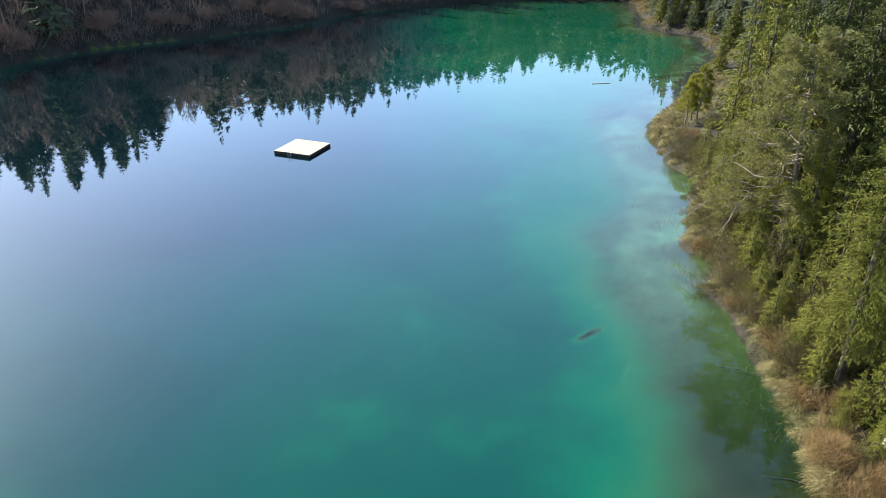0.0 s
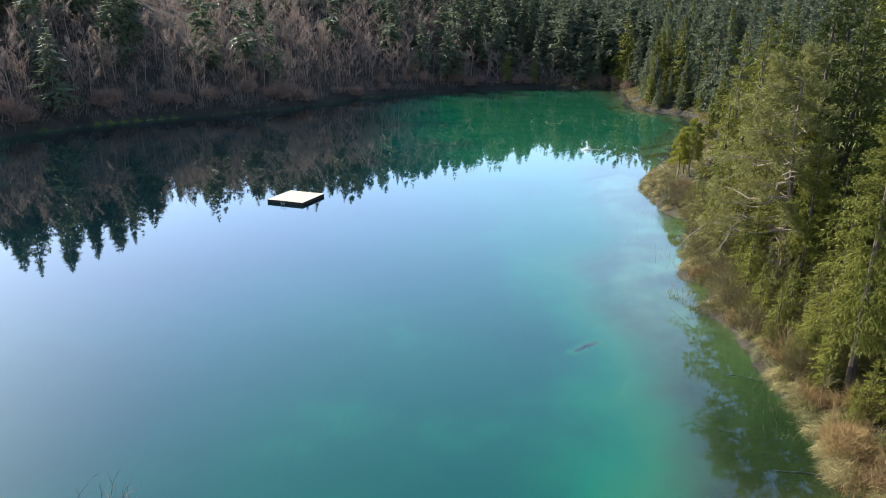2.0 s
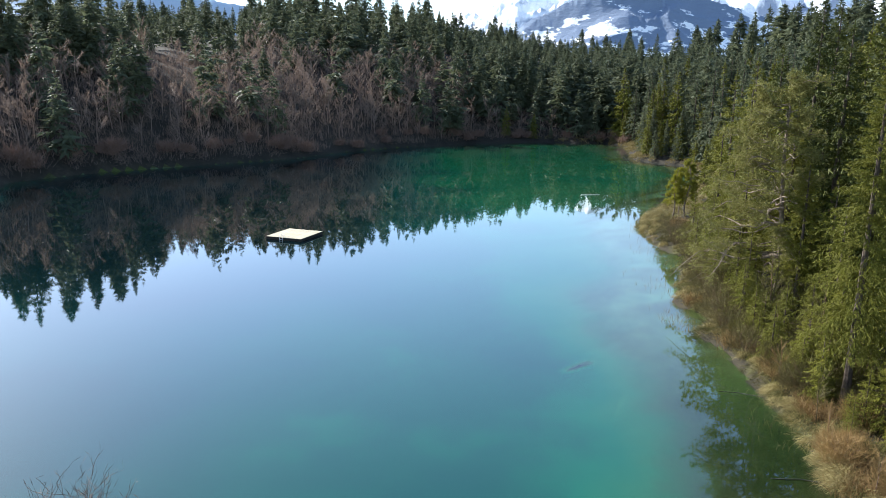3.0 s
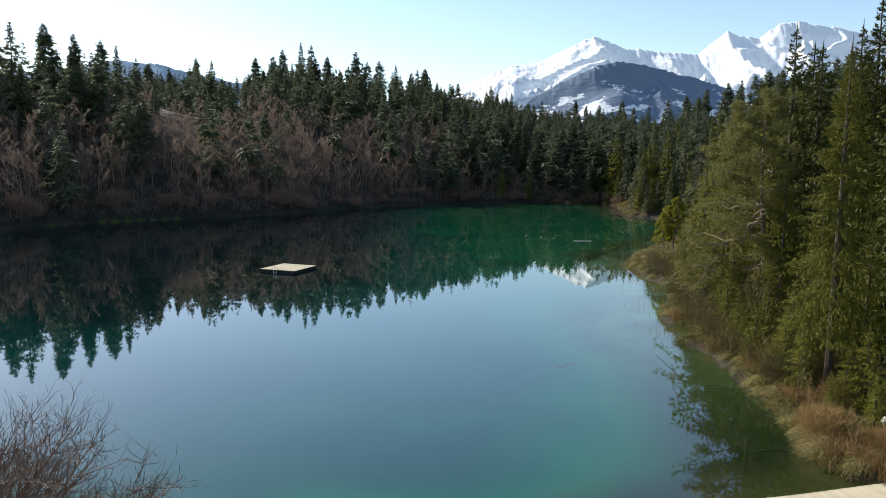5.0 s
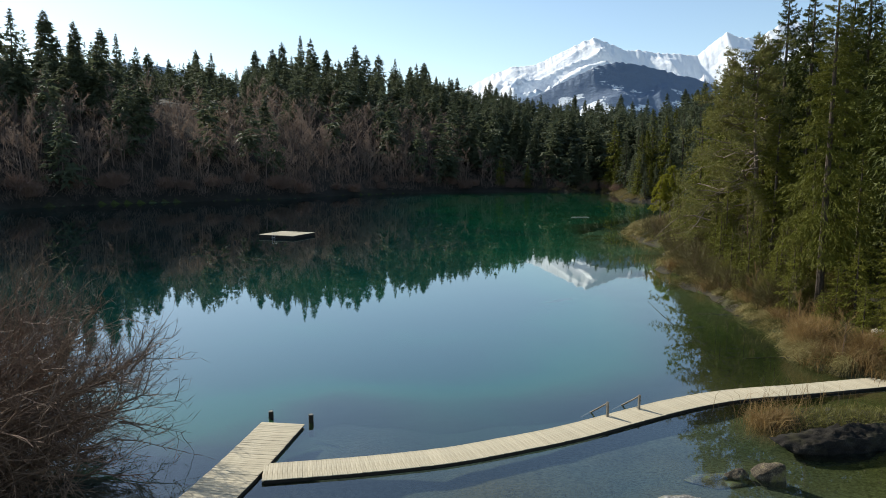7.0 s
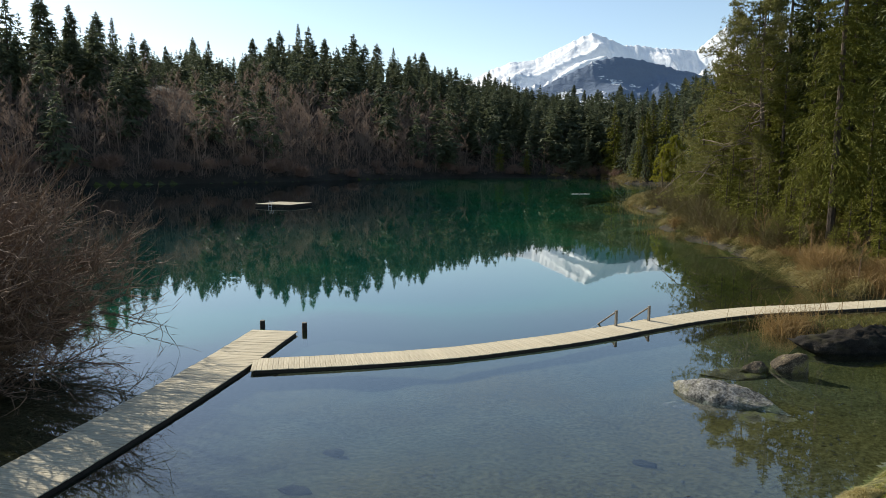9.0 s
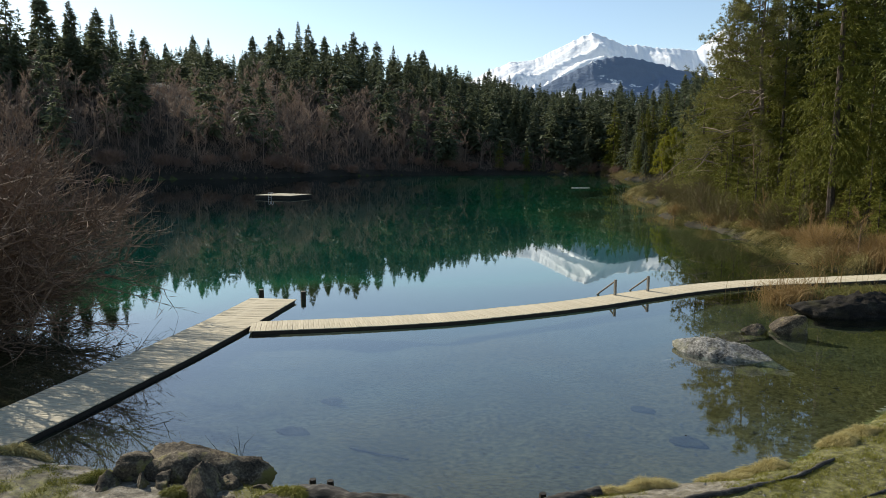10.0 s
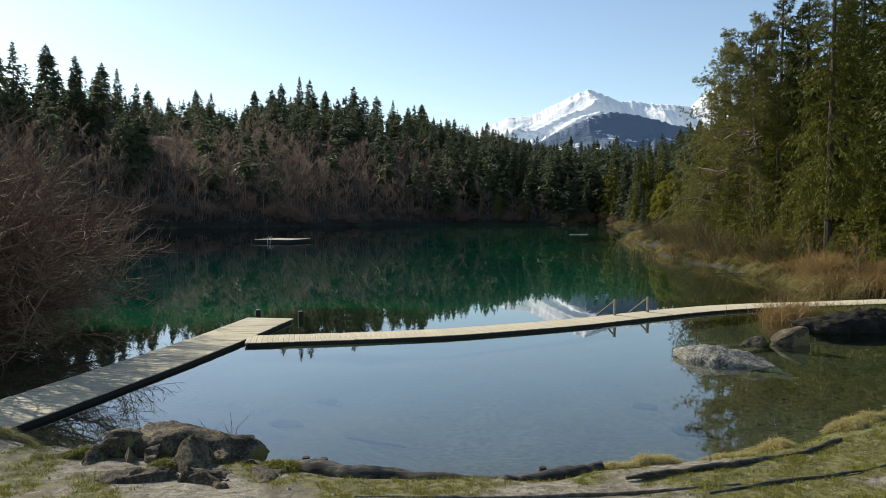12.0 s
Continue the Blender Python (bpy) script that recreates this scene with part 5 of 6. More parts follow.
log("edging_beam", "thin timber edging sunk in the gravel path", on_ground([(-0.14, 7.36), (1.37, 7.31), (3.07, 7.45), (4.95, 7.74)], 0.005), 0.03, 5, GREY_WOOD, "timber edging", 0.3)
log("sunken_log", "dark waterlogged trunk lying under the lake surface", [(8.7, 49.7, -0.34), (9.4, 50.6, -0.28), (10.2, 51.3, -0.27), (11.0, 51.6, -0.32)], 0.24, 6, WET_WOOD, "log", 0.04)
# Added pale rod that stands in for a bright ripple on the water.
log("ripple_streak", "pale thin streak on the lake, added for a ripple", [(26.3, 135.8, 0.03), (28.1, 136.2, 0.05), (29.9, 136.3, 0.03)], 0.1, 7, PALE_END)
log("sunken_branch", "thin dark branch on the shallow lake bed", on_ground([(-0.8, 11.34), (-0.23, 11.19), (0.33, 11.05)], 0.03), 0.025, 8, BEAM)
log("sunken_branch", "dark branch lying in the water below the bank", [(18.71, 46.72, -0.1), (19.99, 46.13, 0.02), (21.17, 45.24, 0.12)], 0.03, 9, OLD_LOG)
log("sunken_branch", "dark branch lying in the water below the bank", [(17.3, 35.82, -0.3), (18.88, 35.33, -0.05), (20.45, 34.35, 0.15)], 0.03, 10, OLD_LOG)
for x, y, h in ((-1.13, 9.34, 0.2), (-0.84, 9.29, 0.2), (2.46, 8.79, 0.24)):
    tagged(new("stake", tube(Geo(), [(x, y, -0.3), (x, y, h)], [0.06, 0.055], 8).mesh("stake", BEAM)), "short dark wooden stake at the water's edge", "stake", "shore stakes")
r3 = np.random.default_rng(5)
for x, y in ((-2.03, 12.22), (-1.57, 14.36), (5.36, 13.59), (5.73, 11.65)):
    rock("sunken_stone", "flat dark stone on the shallow lake bed", (0.8 * r3.uniform(0.5, 1.1), 0.4 * r3.uniform(0.6, 1.1), 0.22), x, y, ground_at(x, y) + 0.03,
         r3.uniform(-30, 30), int(x * 10) + 60, DARK_ROCK, 0.3, 8, (0, 0), "stone", 3)


n = 800
px, py = r3.uniform(-4, 13, n), r3.uniform(9.5, 19, n)
keep = shore_distance(px, py) < -0.3
px, py = px[keep], py[keep]
at = np.stack([px, py, height(px, py) + 0.012], -1)
a = r3.uniform(0, 6.28, len(px))
way = np.stack([np.cos(a), np.sin(a), 0 * a], -1)
tagged(new("sunken_leaves", kites(Geo(), at, way, np.stack([-np.sin(a), np.cos(a), 0.2 + 0 * a], -1), r3.uniform(0.05, 0.22, len(px)), r3.uniform(0.012, 0.035, len(px))).mesh("sunken_leaves", BEAM)),
       "dark leaves and sticks strewn over the shallow lake bed", "leaves", kind="stuff")


# ---- bare willow over the jetty ----
def willow():
    r = np.random.default_rng(77)
    wood, limbs_geo, fine = Geo(), Geo(), Geo()
    foot = np.array([-15.6, 19.0, 0.2])

    def grow(root, way, length, bend, n):
        s = np.linspace(0, 1, n)
        lateral = unit(np.cross(way, np.array([0, 0, 1.0])))
        return root + way * (length * s)[:, None] + bend * (length * s ** 2)[:, None] + lateral * (0.05 * length * np.sin(s * r.uniform(3, 7) + r.uniform(0, 6)))[:, None]

    tips = 0
    for i in range(80):
        a = radians(r.uniform(-75, 85) if i < 36 else r.uniform(85, 285) if i < 42 else r.uniform(-65, -5) if i < 52 else r.uniform(-75, 70))
        e = radians(r.uniform(8, 66) if i < 42 else r.uniform(15, 45) if i < 52 else r.uniform(-3, 16))
        way = np.array([math.cos(a) * math.cos(e), math.sin(a) * math.cos(e), math.sin(e)])
        L = r.uniform(6.0, 8.6) * (0.82 if e > 0.8 else 1 if i < 52 else 0.76)
        c = grow(foot + r.normal(0, 0.35, 3) * np.array([1, 1, 0]), way, L, np.array([0, 0, -0.12 if e > 0.5 else 0.1]), 9)
        tube(wood, c, 0.085 * (1 - np.linspace(0, 1, 9)) ** 0.9 + 0.012, 6)
        for j in range(13):
            f = r.uniform(0.22, 1.0)
            k = f * 8
            b0 = c[int(k)] * (1 - k % 1) + c[min(int(k) + 1, 8)] * (k % 1)
            w2 = unit(unit(c[-1] - c[0]) * 0.8 + r.normal(0, 0.55, 3) + np.array([0, 0, 0.18]))
            L2 = r.uniform(1.3, 3.0) * (1.15 - 0.5 * f)
            c2 = grow(b0, w2, L2, r.normal(0, 0.12, 3), 6)
            tube(limbs_geo, c2, 0.022 * (1 - np.linspace(0, 1, 6)) + 0.005, 4, False)
            for m in range(8):
                g2 = r.uniform(0.2, 1.0)
                k = g2 * 5
                b1 = c2[int(k)] * (1 - k % 1) + c2[min(int(k) + 1, 5)] * (k % 1)
                w3 = unit(w2 * 0.8 + r.normal(0, 0.6, 3) + np.array([0, 0, 0.2]))
                c3 = grow(b1, w3, r.uniform(0.5, 1.2), r.normal(0, 0.15, 3), 4)
                tube(fine, c3, [0.013, 0.010, 0.008, 0.005], 3, False)
                at = c3[1:]
                w4 = unit(w3 + r.normal(0, 0.6, at.shape) + np.array([0, 0, 0.15]))
                kites(fine, at, w4, unit(np.cross(w4, r.normal(0, 1, at.shape))), r.uniform(0.25, 0.55, len(at)), 0.009)
    e = new("willow_tree")
    tagged(e, "leafless brown willow with dense twigs hanging over jetty and water", "tree")
    part("limb", wood.mesh("limb", TWIG, True), TWIG, e)
    tagged(part("branch", limbs_geo, TWIG, e), kind="stuff")
    tagged(part("twig", fine, TWIG, e, "fine reddish-brown twigs"), kind="stuff")


willow()


# ---- shrubs, grass and reeds ----
def blades(geo, at, r, length, width, lean=0.5, up=1.0):
    """Bent blades: a lower and an upper piece each."""
    n = len(at)
    out = r.normal(0, lean, (n, 3)) * np.array([1, 1, 0.15]) + np.array([0, 0, up])
    way = unit(out)
    side = unit(np.cross(way, r.normal(0, 1, (n, 3))))
    L = length * r.uniform(0.55, 1.25, n)[:, None]
    mid = at + way * L * 0.55
    tip = mid + unit(way * np.array([1.7, 1.7, 0.35])) * L * 0.5
    w = width * r.uniform(0.7, 1.3, n)[:, None]
    q = np.stack([at - side * w, at + side * w, mid + side * w * 0.8, mid - side * w * 0.8], 1)
    geo.add(q, np.arange(4 * n).reshape(n, 4))
    t = np.stack([mid - side * w * 0.8, mid + side * w * 0.8, tip], 1)
    geo.add(t, np.arange(3 * n).reshape(n, 3))


def shrub(name, label, x, y, h, spread, count, seed, material, width=0.012, category="shrub"):
    r = np.random.default_rng(seed)
    e = new(name)
    tagged(e, label, category)
    e.location = (x, y, ground_at(x, y))
    stems, tips = Geo(), Geo()
    for i in range(14):
        a = r.uniform(0, 6.28)
        way = unit(np.array([math.cos(a) * spread, math.sin(a) * spread, h * 1.1]))
        s = np.linspace(0, 1, 5)
        c = way * (h * 0.8 * s)[:, None] + r.normal(0, 0.03, (5, 3)) * h
        c[0] = (0.1 * math.cos(a), 0.1 * math.sin(a), -0.1)
        tube(stems, c, 0.02 * (1 - s) + 0.006, 4, False)
    n = count
    th, rr = r.uniform(0, 6.28, n), np.sqrt(r.uniform(0, 1, n)) * spread * 0.8
    at = np.stack([np.cos(th) * rr, np.sin(th) * rr, r.uniform(0.02, 0.75, n) * h * (1 - 0.5 * (rr / spread) ** 2)], -1)
    way = unit(np.stack([np.cos(th) * rr / spread, np.sin(th) * rr / spread, np.full(n, 0.9)], -1) + r.normal(0, 0.6, (n, 3)))
    sprigs(tips, at, way, unit(np.cross(way, r.normal(0, 1, (n, 3)))), h * r.uniform(0.15, 0.4, n), width)
    tagged(part("stem", stems, TWIG, e), kind="stuff")
    tagged(part("twig", tips, material, e), kind="stuff")
    return e


shrub("bush", "rounded brown leafless bush at the water's edge", 21.7, 36.6, 2.0, 1.7, 3000, 1, REED, 0.009)
shrub("bush", "rounded brown leafless bush at the water's edge", 23.3, 33.8, 1.7, 1.6, 2400, 2, REED, 0.009)
shrub("bush", "small russet bush beside the jetty", -9.6, 13.3, 1.0, 0.9, 1500, 3, RUSSET, 0.006)
shrub("bush", "straw-brown leafless bush on the grassy point", 36.8, 101.0, 2.2, 2.0, 1800, 4, DRY_GRASS, 0.012)
shrub("bush", "grey leafless bush on the grassy point", 32.6, 98.0, 1.8, 1.6, 1200, 5, REED, 0.02)
for i, (x, y, h) in enumerate([(24.8, 47.2, 3.2), (26.5, 51.5, 3.6), (24.6, 55.0, 3.0), (27.5, 66.0, 4.4), (28.8, 72.5, 4.2), (30.8, 79.0, 3.8), (31.6, 88.0, 4.0), (25.6, 41.0, 2.6), (27.2, 60.0, 3.4)]):
    shrub("bush", "olive-brown leafless bush under the bank trees", x, y, h, h * 0.62, 2200, 20 + i, BANK_TWIG if i % 2 else OLIVE_GRASS, 0.009)
for i, (x, y, h) in enumerate([(24.6, 44.6, 6.5), (26.4, 48.6, 7.5), (25.2, 52.4, 5.5), (26.8, 57.2, 8.0), (27.8, 69.0, 7.0)]):
    g = bare_geo(11, 2.6, 300 + i, 12, 5, 5, 0.02)
    ob = tree_of("sapling", g, OLIVE_GRASS if i % 2 == 0 else BANK_TWIG, trunk_geo(9, 0.07, 6, 0.5, i), TWIG, "slender half-bare sapling on the lake bank", "tree", "bank saplings")
    put_first(ob, x, y, h / 11, i * 1.1)

for i, (x, y, h) in enumerate([(21.2, 32.8, 3.0), (22.0, 33.9, 2.4), (22.9, 31.2, 3.4), (24.0, 32.0, 2.8), (21.9, 38.6, 3.2), (22.6, 41.2, 3.6), (23.2, 47.6, 3.4)]):
    ob = tree_of("sapling", bare_geo(11, 3.0, 340 + i, 12, 5, 5, 0.026), BANK_TWIG if i % 2 else REED, trunk_geo(9, 0.08, 5, 0.6, i + 9), TWIG, "thin leafless sapling at the foot of the bank", "tree", "bank saplings")
    put_first(ob, x, y, h / 11, i * 1.9)

for i, (x, y, h) in enumerate([(23.6, 45.4, 2.4), (24.4, 49.4, 2.8), (23.2, 53.0, 2.6), (23.4, 58.4, 3.2), (25.2, 65.6, 3.4), (26.6, 72.0, 3.6), (28.2, 75.6, 3.2), (29.8, 79.6, 3.4), (30.4, 84.4, 3.8), (29.6, 90.4, 3.0), (30.4, 94.6, 3.4), (24.9, 61.0, 3.8), (24.6, 56.4, 3.0), (27.6, 77.6, 2.6)]):
    shrub("bush", "olive-brown leafless bush leaning over the lake bank", x, y, h, h * 0.7, 1500, 130 + i, BANK_TWIG, 0.010)

# smaller spruces that close the bank
small_spruce = tree_of("spruce_tree", shaggy_geo(20, 4.4, 160, 6, 7, 0.64, 71, 0.03, 0.9, 0.115), SPRUCE_NEAR, trunk_geo(20, 0.26, 6, 0, 3), BARK,
                       "bushy yellow-green young spruce on the bank", group="young bank spruces")
for i, (x, y, h) in enumerate([(29.0, 45.5, 11), (28.2, 49.6, 9), (30.5, 54.5, 12), (27.9, 63.2, 7), (31.0, 57.0, 13), (30.2, 72.0, 12), (32.6, 76.5, 14), (33.2, 82.5, 13), (34.0, 89.0, 15),
                               (29.2, 40.3, 9), (28.6, 36.2, 10), (25.2, 34.4, 5.5), (25.7, 39.6, 5.5), (24.0, 43.4, 3.6), (27.6, 36.0, 6.4), (23.9, 32.6, 4.2), (25.4, 45.8, 5.5), (24.4, 50.6, 3.6), (25.4, 55.2, 4.4), (26.4, 68.6, 4.5), (24.3, 40.8, 2.4), (26.9, 33.2, 7.5), (24.9, 40.2, 4.0), (25.0, 48.4, 4.5), (25.6, 57.6, 5.0), (27.4, 74.5, 6.0), (29.6, 83.0, 6.0), (27.9, 53.0, 6), (34.4, 78.0, 18), (36.5, 87.5, 20), (41.0, 104, 20), (40.0, 95, 22),
                               (24.6, 36.8, 3.4), (23.4, 38.9, 2.6), (24.2, 46.6, 4.2), (25.3, 51.8, 6.5), (24.3, 53.6, 3.2), (25.6, 59.6, 5.6), (26.0, 64.0, 4.4), (27.2, 70.6, 7.0), (29.0, 77.4, 7.5), (30.6, 81.0, 8.0), (26.6, 61.6, 8.0), (28.0, 67.4, 9.5), (27.0, 47.6, 8.5),
                               (26.0, 62.5, 7), (24.8, 58.2, 6), (24.4, 54.8, 5), (24.0, 50.6, 5), (27.0, 67.2, 7), (28.4, 72.2, 8), (29.6, 76.0, 8), (31.0, 80.0, 8), (31.8, 84.5, 8), (31.4, 89.4, 7), (24.8, 47.2, 5.5), (24.0, 43.8, 5)]):
    if i:
        place(small_spruce, x, y, h / 20, i * 1.7, 1.0 if h > 6 else 1.3)
    else:
        put_first(small_spruce, x, y, h / 20)


def grass_band(name, label, material, seed, count, y_range, inland, length, width, lean, clump=26, spread=0.35):
    """Tufts over the bank of the right shore."""
    r = np.random.default_rng(seed)
    ys = r.uniform(*y_range, count * 6)
    edge = np.interp(ys, LAKE[::-1, 1][13:28], LAKE[::-1, 0][13:28])
    xs = edge + r.uniform(-0.6, inland, len(ys))
    d = shore_distance(xs, ys)
    keep = (d > 0.25) & (d < inland)
    xs, ys = xs[keep][:count], ys[keep][:count]
    wave = vnoise(np.stack([xs, ys], -1), 0.5, 3, seed)
    keep = wave > 0.02
    xs, ys, wave = xs[keep], ys[keep], wave[keep]
    hump = 0.5 + 1.1 * np.clip(wave, 0, 1.0)
    cx = np.repeat(xs, clump) + r.normal(0, spread, len(xs) * clump)
    cy = np.repeat(ys, clump) + r.normal(0, spread, len(xs) * clump)
    at = np.stack([cx, cy, np.maximum(height(cx, cy), -0.05) - 0.03], -1)
    g = Geo()
    blades(g, at, r, (length * np.repeat(hump, clump))[:, None], width, lean)
    return tagged(new(name, g.mesh(name, material)), label, "grass", kind="stuff")


grass_band("dry_bank_grass", "matted straw-coloured dry grass over the lake bank", DRY_GRASS, 1, 260, (33, 112), 5.0, 0.75, 0.022, 0.9)
grass_band("olive_bank_grass", "olive-green tufted grass on the lake bank", OLIVE_GRASS, 2, 330, (33, 112), 6.0, 0.6, 0.022, 0.8)


def bank_mats(name, label, material, seed, count, line, inland, radius, length, width, per=170):
    """Lying mats of dead grass along a shoreline: blades fan out of each hump and hang over the water."""
    r = np.random.default_rng(seed)
    line = np.asarray(line, float)
    seg = np.hypot(*np.diff(line, axis=0).T)
    run = np.concatenate([[0], np.cumsum(seg)])
    q = r.uniform(0, run[-1], count)
    k = np.clip(np.searchsorted(run, q) - 1, 0, len(seg) - 1)
    t = (line[k + 1] - line[k]) / seg[k][:, None]
    shoreward = np.stack([t[:, 1], -t[:, 0]], -1)
    off = inland * r.uniform(0, 1, count) ** 1.4 + 0.2
    c = line[k] + t * (q - run[k])[:, None] - shoreward * off[:, None]
    wrong = shore_distance(c[:, 0], c[:, 1]) < -0.35
    c[wrong] += 2 * (shoreward * off[:, None])[wrong]
    shoreward[wrong] *= -1
    rad = radius * r.uniform(0.6, 1.3, count)
    th, w = r.uniform(0, 6.28, (count, per)), np.sqrt(r.uniform(0, 1, (count, per)))
    ox, oy = np.cos(th) * w, np.sin(th) * w
    x, y = c[:, :1] + ox * rad[:, None], c[:, 1:] + oy * rad[:, None]
    hump = r.uniform(0.3, 0.75, count)[:, None] * radius
    base = np.maximum(height(x, y), -0.03) + hump * (1 - w ** 2)
    at = np.stack([x, y, base], -1).reshape(-1, 3)
    comb = np.repeat(unit(shoreward + r.normal(0, 0.5, shoreward.shape)), per, 0)
    way = unit(np.stack([ox.ravel() * 0.6 + comb[:, 0] * 0.7, oy.ravel() * 0.6 + comb[:, 1] * 0.7, np.full(len(at), 0.38)], -1) + r.normal(0, 0.28, at.shape))
    side = unit(np.cross(way, r.normal(0, 1, at.shape)))
    L = length * r.uniform(0.5, 1.2, len(at))[:, None]
    mid = at + way * L * 0.55
    tip = mid + unit(way + np.array([0, 0, -1.0])) * L * 0.55
    g = Geo()
    g.add(np.stack([at - side * width, at + side * width, mid + side * width, mid - side * width], 1), np.arange(4 * len(at)).reshape(-1, 4))
    g.add(np.stack([mid - side * width, mid + side * width, tip], 1), np.arange(3 * len(at)).reshape(-1, 3))
    return tagged(new(name, g.mesh(name, material)), label, "grass", kind="stuff")


BANK_LINE, HEAD_LINE = LAKE[28:45], LAKE[18:29]
bank_mats("straw_mats", "pale straw grass mats hanging over the lake bank", BANK_STRAW, 41, 84, BANK_LINE, 3.4, 0.55, 0.75, 0.007, 280)
bank_mats("olive_mats", "olive-green sedge humps along the lake bank", OLIVE_GRASS, 42, 130, BANK_LINE, 5.0, 0.7, 0.55, 0.008, 220)
bank_mats("brown_mats", "brown dead sedge along the lake bank", DRY_GRASS, 43, 80, BANK_LINE, 4.0, 0.7, 0.65, 0.008, 220)
bank_mats("point_mats", "bright straw grass mats over the low grassy point", BANK_STRAW, 45, 90, LAKE[26:31], 7.0, 0.9, 0.9, 0.016, 120)
bank_mats("headland_mats", "dry straw grass along the far headland", DRY_GRASS, 44, 150, HEAD_LINE, 4.0, 1.2, 1.3, 0.035, 60)


def patch_of(name, label, material, seed, centres, count, length, width, lean, category="grass", kind=""):
    """Blades round given centres: x, y, radius along, radius across."""
    r = np.random.default_rng(seed)
    g = Geo()
    for x, y, rx, ry in centres:
        n = int(count)
        px, py = x + r.normal(0, rx, n), y + r.normal(0, ry, n)
        at = np.stack([px, py, np.maximum(height(px, py), -0.25) - 0.02], -1)
        blades(g, at, r, length, width, lean)
    return tagged(new(name, g.mesh(name, material)), label, category, kind=kind)


patch_of("reed_bed", "tall dry brown reeds on the rock ledge beside the boardwalk", REED, 3, [(13.6, 24.9, 0.30, 0.4), (14.3, 25.0, 0.4, 0.4)], 330, 0.95, 0.009, 0.42, "reeds", "stuff")
patch_of("reed_bed", "few tall thin reed stalks beside the boardwalk", REED, 23, [(14.2, 26.0, 0.8, 0.7), (16.0, 26.2, 1.0, 0.5)], 45, 1.6, 0.007, 0.22, "reeds", "stuff")
patch_of("reed_bed", "low dry grass and broken reeds on the rock ledge", OLIVE_GRASS, 13, [(15.6, 25.3, 0.6, 0.6), (17.2, 25.5, 0.8, 0.6), (19.0, 25.9, 0.9, 0.6), (15.8, 24.4, 0.9, 0.3), (18.0, 24.8, 0.9, 0.3)], 420, 0.42, 0.010, 0.6, "reeds", "stuff")
patch_of("reed_bed", "tall dry brown reeds along the bank", REED, 4, [(21.23, 33.76, 0.5, 0.9), (22.3, 37.4, 0.5, 0.9), (23.0, 42.77, 0.5, 1.0), (23.6, 34.86, 0.8, 1.0), (22.6, 31.6, 0.7, 0.7), (24.2, 32.8, 0.8, 0.8), (25.0, 30.9, 0.9, 0.7)], 420, 1.15, 0.012, 0.35, "reeds", "stuff")
r5 = np.random.default_rng(31)
bank_y = r5.uniform(31.5, 66, 46)
bank_x = np.interp(bank_y, LAKE[::-1, 1][13:28], LAKE[::-1, 0][13:28]) + r5.uniform(0.2, 3.2, 46)
patch_of("reed_bed", "tangled brown reeds and dead stalks along the bank", REED, 8, [(x, y, 0.35, 0.45) for x, y in zip(bank_x[:26], bank_y[:26])], 170, 1.15, 0.013, 0.4, "reeds", "stuff")
patch_of("reed_bed", "sparse pale reeds standing in shallow water", DRY_GRASS, 5, [(20.28, 45.73, 0.4, 1.2), (19.88, 42.26, 0.4, 0.8), (19.58, 39.29, 0.4, 0.6)], 14, 0.6, 0.012, 0.2, "reeds", "stuff")
patch_of("reed_bed", "sparse reeds standing in water off the grassy point", REED, 6, [(27.79, 99.22, 0.8, 3.0), (25.77, 87.18, 1.0, 3.0), (22.25, 72.13, 1.0, 3.0), (20.73, 61.64, 0.8, 1.5)], 70, 0.8, 0.012, 0.2, "reeds", "stuff")


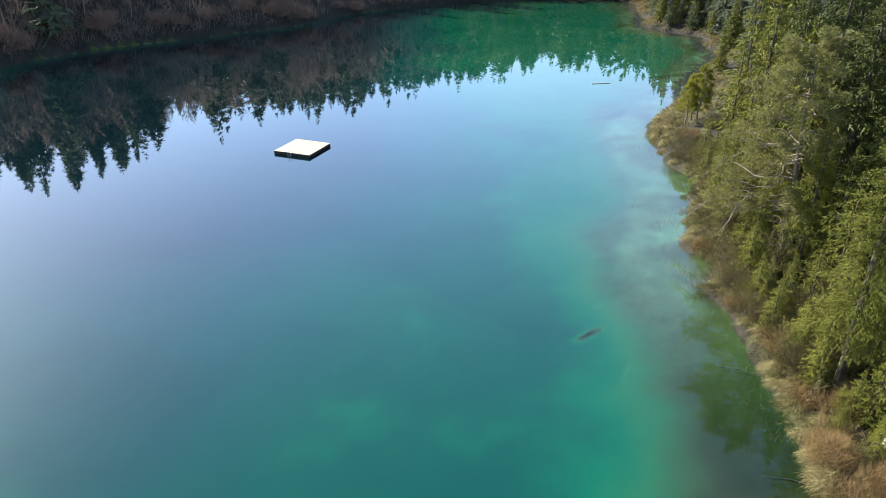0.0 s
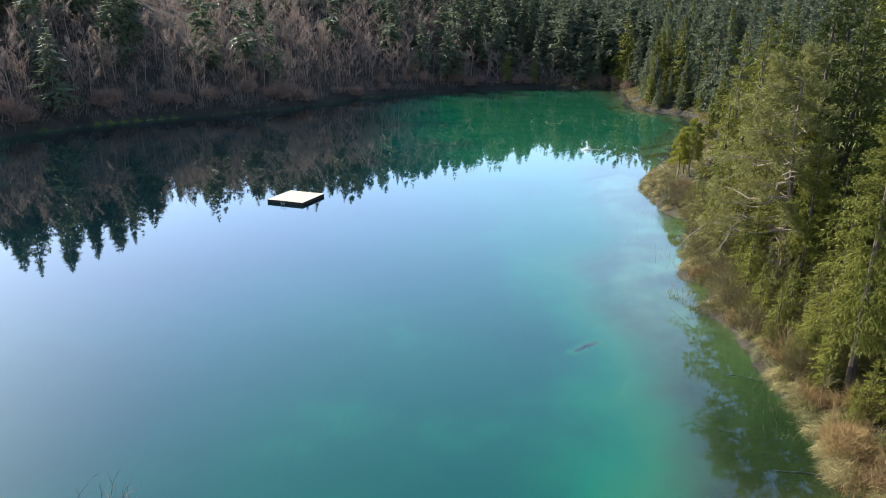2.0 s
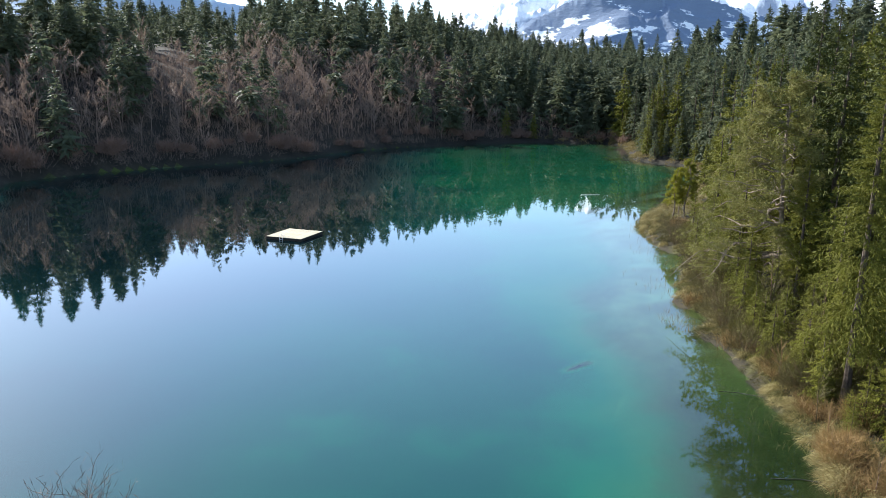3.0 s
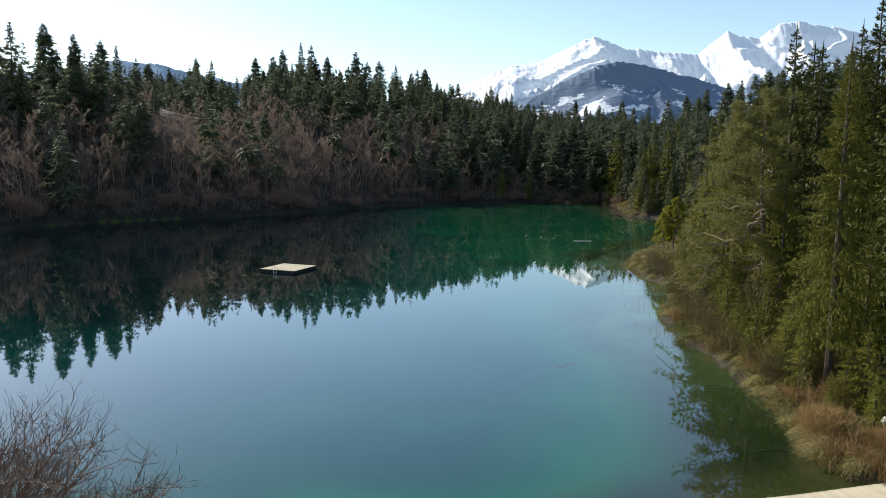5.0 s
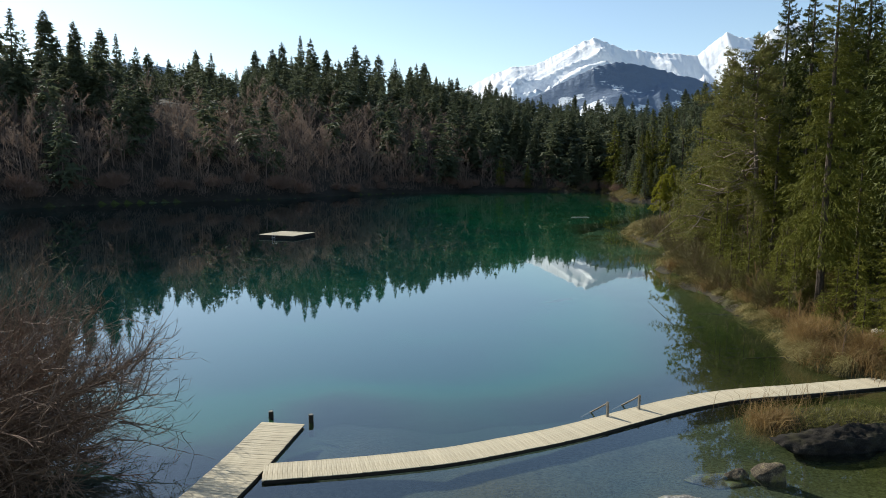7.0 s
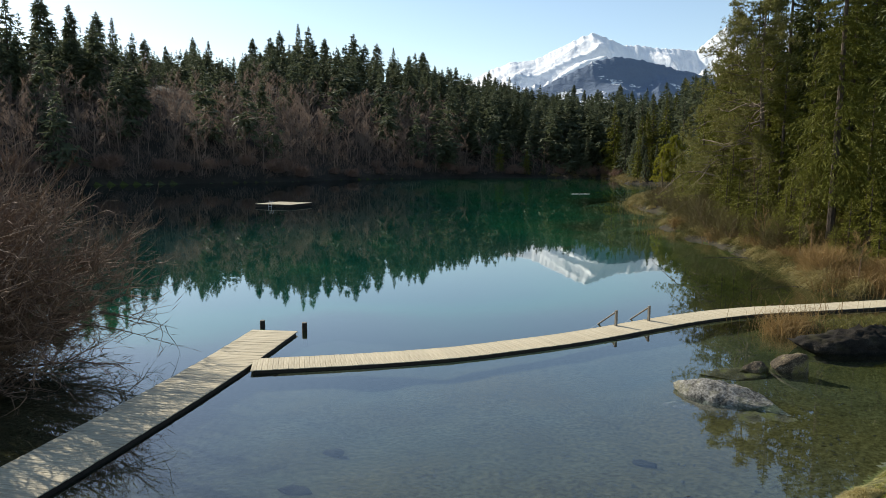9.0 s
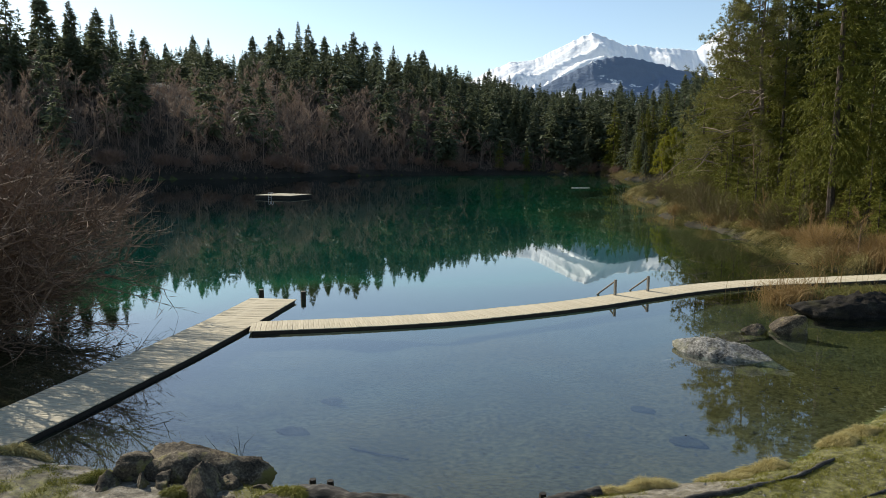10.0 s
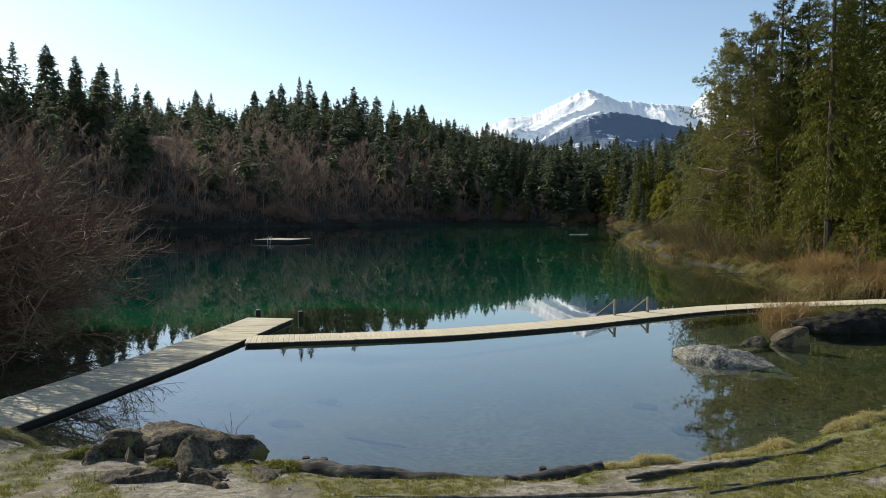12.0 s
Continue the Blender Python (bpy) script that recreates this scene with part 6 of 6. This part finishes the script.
def tussock(x, y, rx, ry, h, seed, material, count=2300):
    """A shaggy mound: blades rooted on a dome that arch outwards and hang over."""
    r = np.random.default_rng(seed)
    th, q = r.uniform(0, 6.28, count), np.sqrt(r.uniform(0, 1, count))
    lump = 1 + 0.25 * np.sin(th * 3 + seed)
    ox, oy = np.cos(th) * q * lump, np.sin(th) * q * lump
    px, py = x + ox * rx, y + oy * ry
    base = np.maximum(height(px, py), -0.02)
    at = np.stack([px, py, base + h * np.clip(1 - q ** 2, 0, 1) * (0.8 + 0.2 * np.sin(ox * 7 + seed))], -1)
    way = unit(np.stack([ox * 0.9, oy * 0.9, np.full(count, 0.55)], -1) + r.normal(0, 0.3, (count, 3)))
    side = unit(np.cross(way, r.normal(0, 1, (count, 3))))
    L = r.uniform(0.5, 1.1, count)[:, None] * (0.09 + 0.65 * h)
    w = 0.004
    mid = at + way * L * 0.6
    tip = mid + unit(way + np.array([0, 0, -0.9])) * L * 0.6
    g = Geo()
    g.add(np.stack([at - side * w, at + side * w, mid + side * w, mid - side * w], 1), np.arange(4 * count).reshape(count, 4))
    g.add(np.stack([mid - side * w, mid + side * w, tip], 1), np.arange(3 * count).reshape(count, 3))
    dome = np.linspace(0, 1, 7)
    ang = np.arange(18) * 2 * math.pi / 18
    dx, dy = dome[:, None] * np.cos(ang) * rx * 0.9, dome[:, None] * np.sin(ang) * ry * 0.9
    dz = h * 0.85 * (1 - dome[:, None] ** 2) - 0.05 + np.maximum(height(x + dx, y + dy), -0.02)
    i, j = np.arange(6)[:, None] * 18, np.arange(18)[None]
    g.add(np.stack([x + dx, y + dy, dz], -1), np.stack([i + j, i + 18 + j, i + 18 + (j + 1) % 18, i + (j + 1) % 18], -1).reshape(-1, 4))
    return tagged(new("grass_tussock", g.mesh("grass_tussock", material)), "shaggy straw-yellow grass tussock hanging over the shore edge", "tussock", "shore tussocks")


for i, (x, y, rx, ry, h) in enumerate([(3.55, 9.10, 0.34, 0.17, 0.09), (4.15, 9.25, 0.38, 0.18, 0.11), (5.6, 9.66, 0.36, 0.18, 0.09), (6.35, 9.95, 0.40, 0.2, 0.11), (8.15, 10.85, 0.26, 0.18, 0.12), (8.75, 11.3, 0.3, 0.2, 0.11),
                                       (-6.4, 10.45, 0.35, 0.2, 0.12), (-4.4, 9.15, 0.26, 0.2, 0.07), (-3.0, 8.6, 0.16, 0.1, 0.05), (-1.35, 8.72, 0.24, 0.17, 0.07)]):
    tussock(x, y, rx, ry, h, 40 + i, STRAW if i < 7 else GREEN_GRASS)
patch_of("stalks", "few thin dark stalks standing in the water", BEAM, 60, [(-2.68, 10.19, 0.14, 0.1)], 10, 0.75, 0.007, 0.14, "stalks")

# short grass and moss on the near shore, and loose pebbles
for i in range(26):
    y = float(r5.uniform(32, 92))
    x = float(np.interp(y, LAKE[::-1, 1][13:28], LAKE[::-1, 0][13:28])) + float(r5.uniform(2.6, 6.5))
    h = float(r5.uniform(1.3, 3.2))
    shrub("bush", "low tangled brown-green bush on the bank", x, y, h, h * 0.75, 1500, 80 + i, (OLIVE_GRASS, REED, BANK_TWIG)[i % 3], 0.008)
r4 = np.random.default_rng(9)
n = 16000
px, py = r4.uniform(-9, 14, n), r4.uniform(5.0, 12.6, n)
keep = (shore_distance(px, py) > 0.05) & (moss(px, py) > -0.05 + 0.6 * r4.uniform(0, 1, n) ** 0.7)
px, py = px[keep][:2400], py[keep][:2400]
px, py = np.repeat(px, 36), np.repeat(py, 36)
px, py = px + r4.normal(0, 0.055, len(px)), py + r4.normal(0, 0.055, len(py))
at = np.stack([px, py, height(px, py) - 0.004], -1)
way = unit(r4.normal(0, 0.75, at.shape) * np.array([1, 1, 0.2]) + np.array([0, 0, 1.0]))
g = Geo()
sprigs(g, at, way, unit(np.cross(way, r4.normal(0, 1, at.shape))), r4.uniform(0.025, 0.075, len(at)), 0.005)
tagged(new("shore_grass", g.mesh("shore_grass", GREEN_GRASS)), "short yellow-green mossy grass on the gravel shore", "grass", kind="stuff")
n = 11000
px, py = r4.uniform(-9, 14, n), r4.uniform(5.0, 11.8, n)
keep = shore_distance(px, py) > 0.02
px, py = px[keep], py[keep]
pz = height(px, py)
oct_v = np.array([(1, 0, 0), (0, 1, 0), (-1, 0, 0), (0, -1, 0), (0, 0, 0.6), (0, 0, -0.6)])
oct_f = np.array([(0, 1, 4), (1, 2, 4), (2, 3, 4), (3, 0, 4), (1, 0, 5), (2, 1, 5), (3, 2, 5), (0, 3, 5)])
g = Geo()
sz = r4.uniform(0.006, 0.02, len(px)) * (1 + 1.5 * (r4.uniform(0, 1, len(px)) > 0.97))
v = np.stack([px, py, pz], -1)[:, None] + (oct_v[None] * sz[:, None, None]) * r4.uniform(0.6, 1.3, (len(px), 6, 1))
g.add(v, (oct_f[None] + 6 * np.arange(len(px))[:, None, None]).reshape(-1, 3))
tagged(new("pebbles", g.mesh("pebbles", PEBBLE)), "loose pale pebbles on the gravel shore", "pebbles", kind="stuff")


# ---- planks ----
def lay(parent, at, way, length, wide, thick, z, seed):
    r = np.random.default_rng(seed)
    kinds = [plank_mesh("plank", length * k, wide, thick, i) for i, k in enumerate((1.0, 0.992, 1.006))]
    for i in range(len(at)):
        ob = new("plank", kinds[r.integers(0, 3)])
        ob.parent = parent
        ob.matrix_basis = pose(at[i, 0], at[i, 1], z - thick / 2 + r.uniform(-0.004, 0.004), 0, r.uniform(-0.25, 0.25), math.degrees(math.atan2(way[i, 1], way[i, 0])) + 90 + r.uniform(-0.4, 0.4))


lay(jetty_a, at_a, way_a, 1.73, 0.1555, 0.045, DECK_Z, 1)
lay(jetty_b, at_b, way_b, 1.32, 0.1565, 0.045, DECK_Z, 2)
raft_x = np.arange(-RW / 2 + 0.09, RW / 2, 0.18)
lay(raft, np.stack([raft_x, 0 * raft_x], -1), np.tile([1.0, 0.0], (len(raft_x), 1)), RL, 0.165, 0.04, 0.415, 3)
